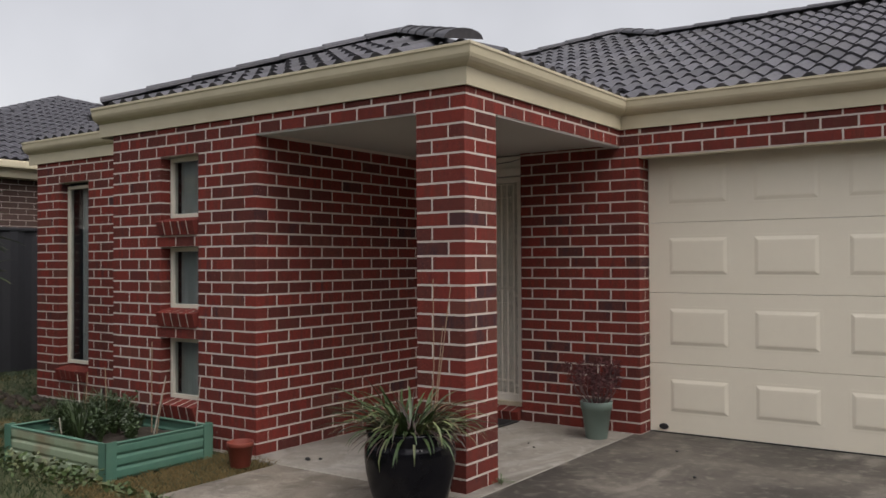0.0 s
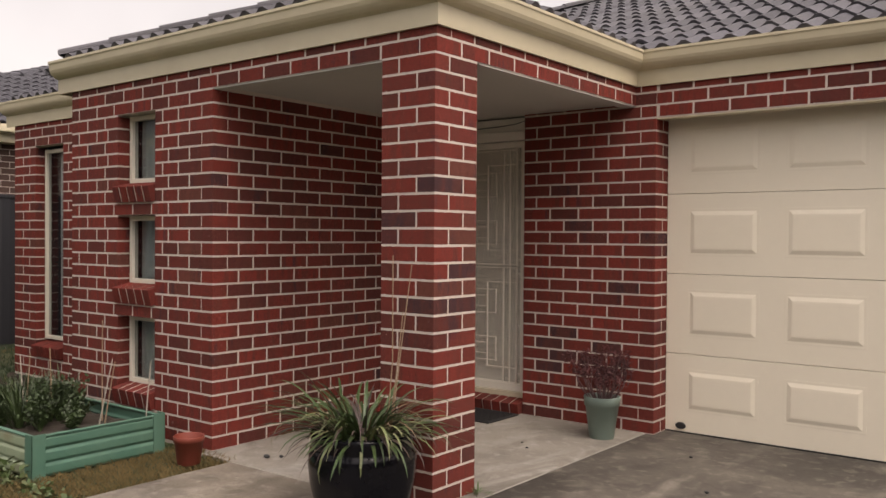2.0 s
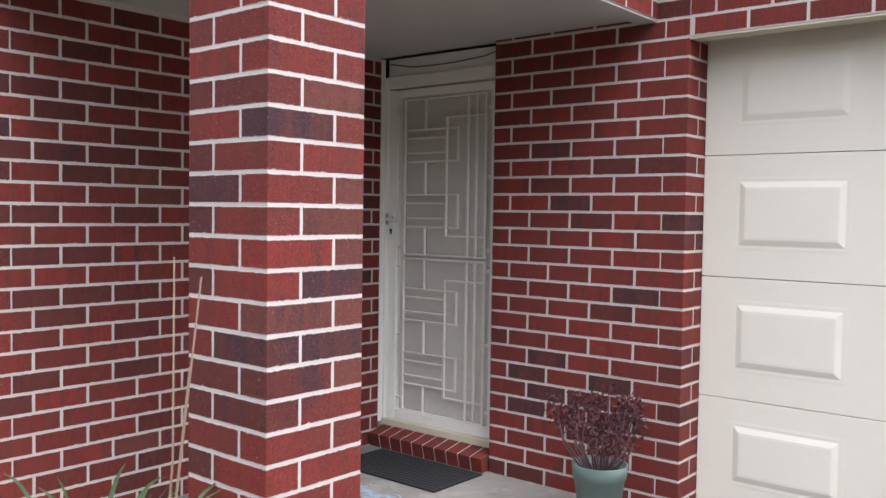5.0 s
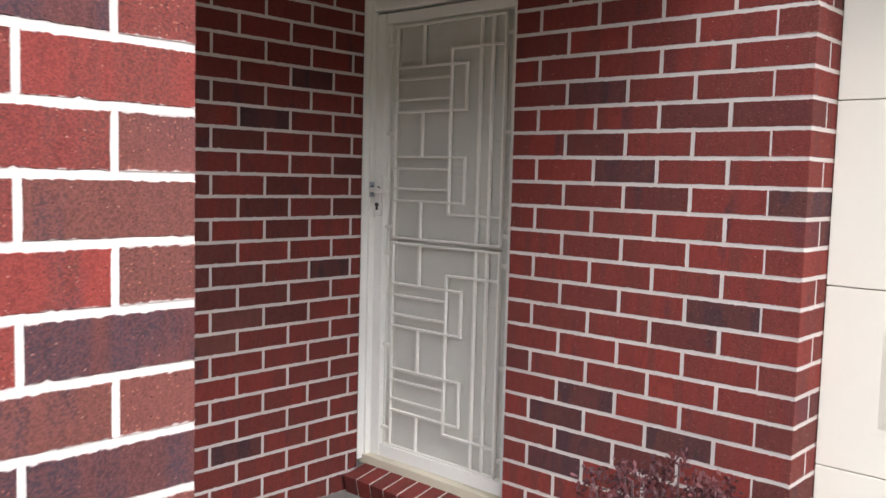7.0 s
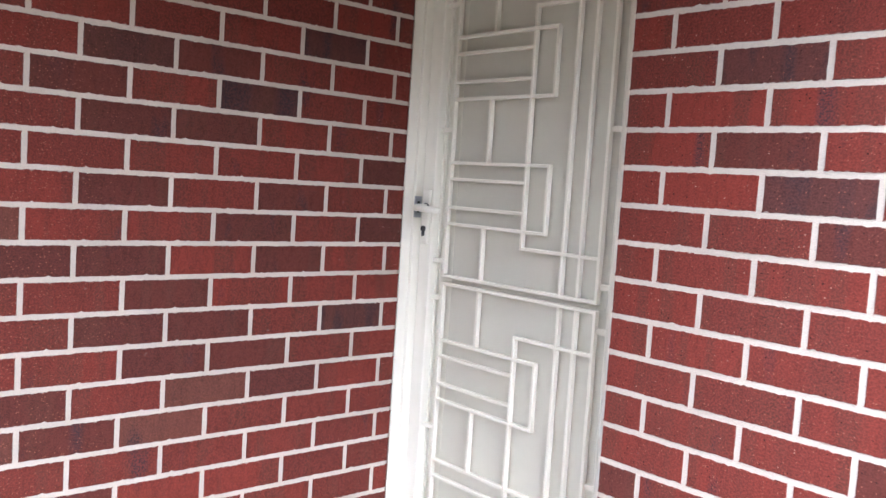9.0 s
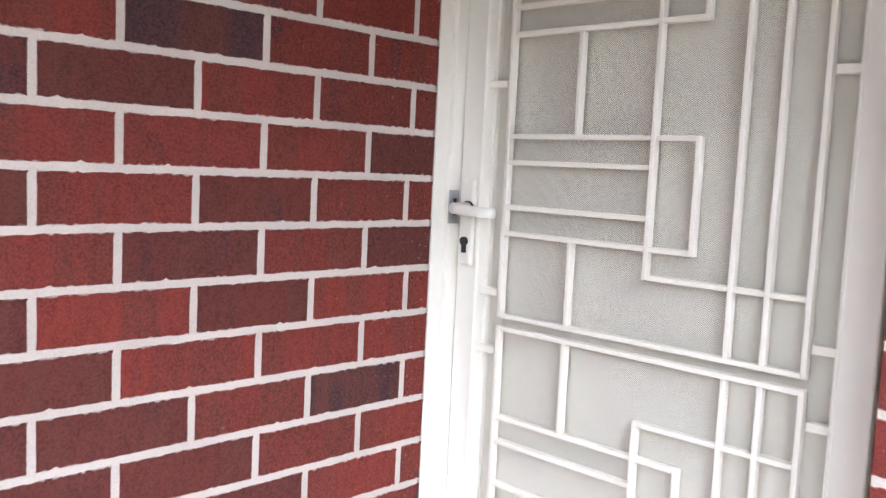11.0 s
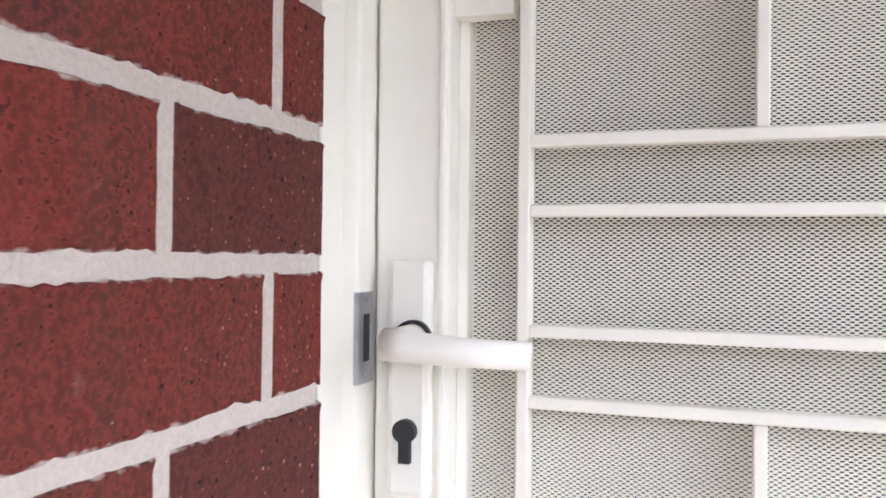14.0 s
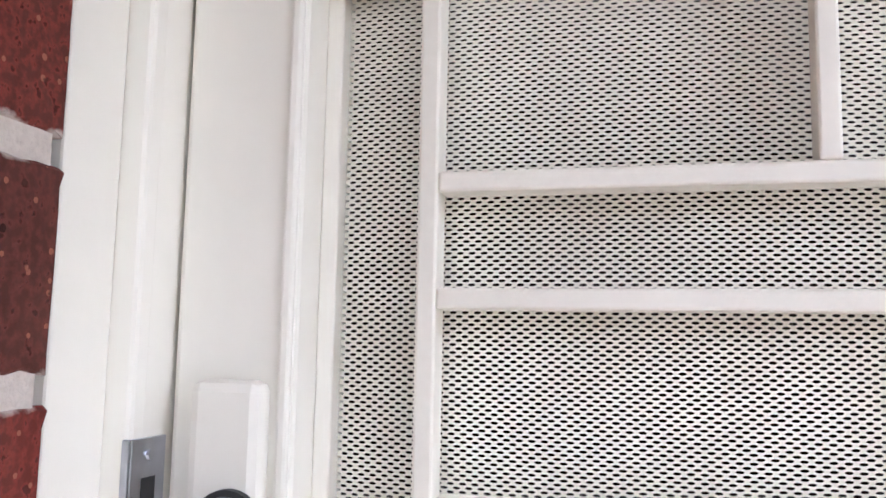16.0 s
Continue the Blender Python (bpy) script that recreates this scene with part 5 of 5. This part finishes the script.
# front wall: three windows, courses broken by them
FRONT_ODD = [-5.751, -5.523, -5.291, -5.063, -4.836, -4.665]
FRONT_EVEN = [-5.866, -5.628, -5.410, -5.179, -4.960, -4.771, -4.548]
for row in range(1, 27):
    z = (row - 1) * COURSE
    joints = FRONT_ODD if row % 2 else FRONT_EVEN
    right_end = WX - 0.1155 if row % 2 else WX
    if any(lo < z + 0.045 and hi > z + 0.03 for lo, hi in WINS):
        course(wall_front, lambda u: (u, FY), 0, z, FX0, joints if row % 2 else FRONT_EVEN[:2] + [-5.487], WU[1] - 0.004)
        course(wall_front, lambda u: (u, FY), 0, z, WU[2] + 0.004, joints, right_end)
    else:
        course(wall_front, lambda u: (u, FY), 0, z, FX0, joints, right_end)
# the two courses that run on over the porch opening
course(wall_front, lambda u: (u, FY), 0, 26 * COURSE, FX0, FRONT_ODD[:5] + [-4.684, -4.452], -4.2706)
course(wall_front, lambda u: (u, FY), 0, 27 * COURSE, FX0, FRONT_EVEN[:5] + [-4.790, -4.560, -4.334], -4.1456)
course(beam, lambda u: (u, FY), 0, 26 * COURSE, -4.2594, [-4.063] + [-2.924 - 0.2285 * k for k in range(5)], PX - 0.1155)
course(beam, lambda u: (u, FY), 0, 27 * COURSE, -4.1344, [-2.804 - 0.2285 * k for k in range(6)], PX)
course(beam, lambda u: (PX, u), 90, 26 * COURSE, FY, [4.815 + 0.2405 * k for k in range(9)], RY)
course(beam, lambda u: (PX, u), 90, 27 * COURSE, FY + 0.1155, [4.925 + 0.2390 * k for k in range(9)], RY)
# set-back wall
for row in range(1, 29):
    z = (row - 1) * COURSE
    joints = [(-8.050 if row % 2 else -8.171) + 0.2355 * k for k in range(10)]
    if RW[2] < z + 0.045 and RW[3] > z + 0.03:
        course(wall_set, lambda u: (u, RECY), 0, z, RECX0, joints, RW[0] - 0.004)
        course(wall_set, lambda u: (u, RECY), 0, z, RW[1] + 0.004, joints, FX0)
    else:
        course(wall_set, lambda u: (u, RECY), 0, z, RECX0, joints, FX0)
# pillar: four bricks a course, turning
PIL = {(19, 1): M_BRICK_DARK, (17, 0): M_BRICK_DARK, (17, 2): M_BRICK_TAN, (16, 1): M_BRICK_TAN, (16, 3): M_BRICK_DULL, (15, 2): M_BRICK_TAN, (14, 1): M_BRICK_DARK, (13, 1): M_BRICK_TAN, (13, 2): M_BRICK_TAN, (12, 0): M_BRICK_DARK, (12, 1): M_BRICK_DARK, (11, 2): M_BRICK_TAN, (20, 1): M_BRICK_TAN, (18, 1): M_BRICK, (18, 0): M_BRICK, (15, 1): M_BRICK, (15, 0): M_BRICK, (14, 0): M_BRICK, (17, 1): M_BRICK, (16, 0): M_BRICK}
for row in range(1, 27):
    z = (row - 1) * COURSE
    kinds = [PIL.get((row, i)) for i in range(4)]
    if row % 2 == 0:
        lay(pillar, PX - BL, PY, z, 0, BL, kinds[0])
        lay(pillar, PX, PY + 0.12, z, 90, BL, kinds[1])
        lay(pillar, PX - 0.12, PY + 0.35, z, 180, BL, kinds[2])
        lay(pillar, PX - 0.35, PY + BL, z, 270, BL, kinds[3])
    else:
        lay(pillar, PX - 0.35, PY, z, 0, BL, kinds[0])
        lay(pillar, PX, PY, z, 90, BL, kinds[1])
        lay(pillar, PX, PY + 0.35, z, 180, BL, kinds[2])
        lay(pillar, PX - 0.35, PY + 0.35, z, 270, BL, kinds[3])
# lintel over the garage
for row in (26, 27, 28):
    z = (row - 1) * COURSE
    u = PITCH / 2 if row % 2 else 0.022
    if row % 2:
        lay(lintel, CX + 0.002, RY, z, 0, 0.11)
    while u < GX1 - CX + 0.5:
        lay(lintel, CX + u, RY, z, 0, BL)
        u += PITCH
for row in range(1, 26):
    for k in range(2):
        lay(pier, GX1 + k * PITCH + (0.0 if row % 2 else 0.0), RY, (row - 1) * COURSE, 0, BL)


# brick-on-edge sills
def sill_course(parent, x0, x1, y, z, step=0.0862, slope=-14.0, length=0.16):
    n = round((x1 - x0) / step)
    for i in range(n):
        ob = new("sill_brick", SILL)
        ob.parent = parent
        ob.matrix_basis = pose(x0 + (i + 0.5) * (x1 - x0) / n, y, z, -slope, 0, 0)
    bm = box(x0 + 0.014, x1 - 0.014, 0.007, length - 0.01, -0.105, -0.004)
    bd = part("sill_mortar", bm, M_MORTAR, parent)
    bd.matrix_basis = pose(0, y, z, -slope, 0, 0)


sb = box(-0.0365, 0.0365, 0.0, 0.20, -0.11, 0.0, 0.003)
SILL = bpy.data.meshes.new("sill_brick")
sb.to_mesh(SILL)
sb.free()
SILL.materials.append(M_BRICK_SILL)
for lo, hi in WINS:
    sill_course(wall_front, WU[1] - 0.02, WU[2] + 0.002, FY - 0.045, lo + 0.105)
sill_course(wall_set, RW[0] - 0.02, RW[1] + 0.002, RECY - 0.045, RW[2] + 0.12)
step = thing("door_sill", (0, 0, 0), "brick-on-edge step under the front door", "step", kind="structure")
sill_course(step, -4.290, -3.46, 6.745, 0.076, slope=-12.0, length=0.2)
# neighbour's brickwork, far off, joined
rest = bmesh.new()
for row in range(18, 31):
    z = (row - 1) * COURSE
    y = 4.0 + (0.12 if row % 2 else 0.0)
    while y < 9.5:
        add_box(rest, -0.1, 0.006, y, y + BL, z, z + BH)
        y += PITCH
far = part("bricks", rest, M_NBRICK, nb)
far["kind"] = "stuff"
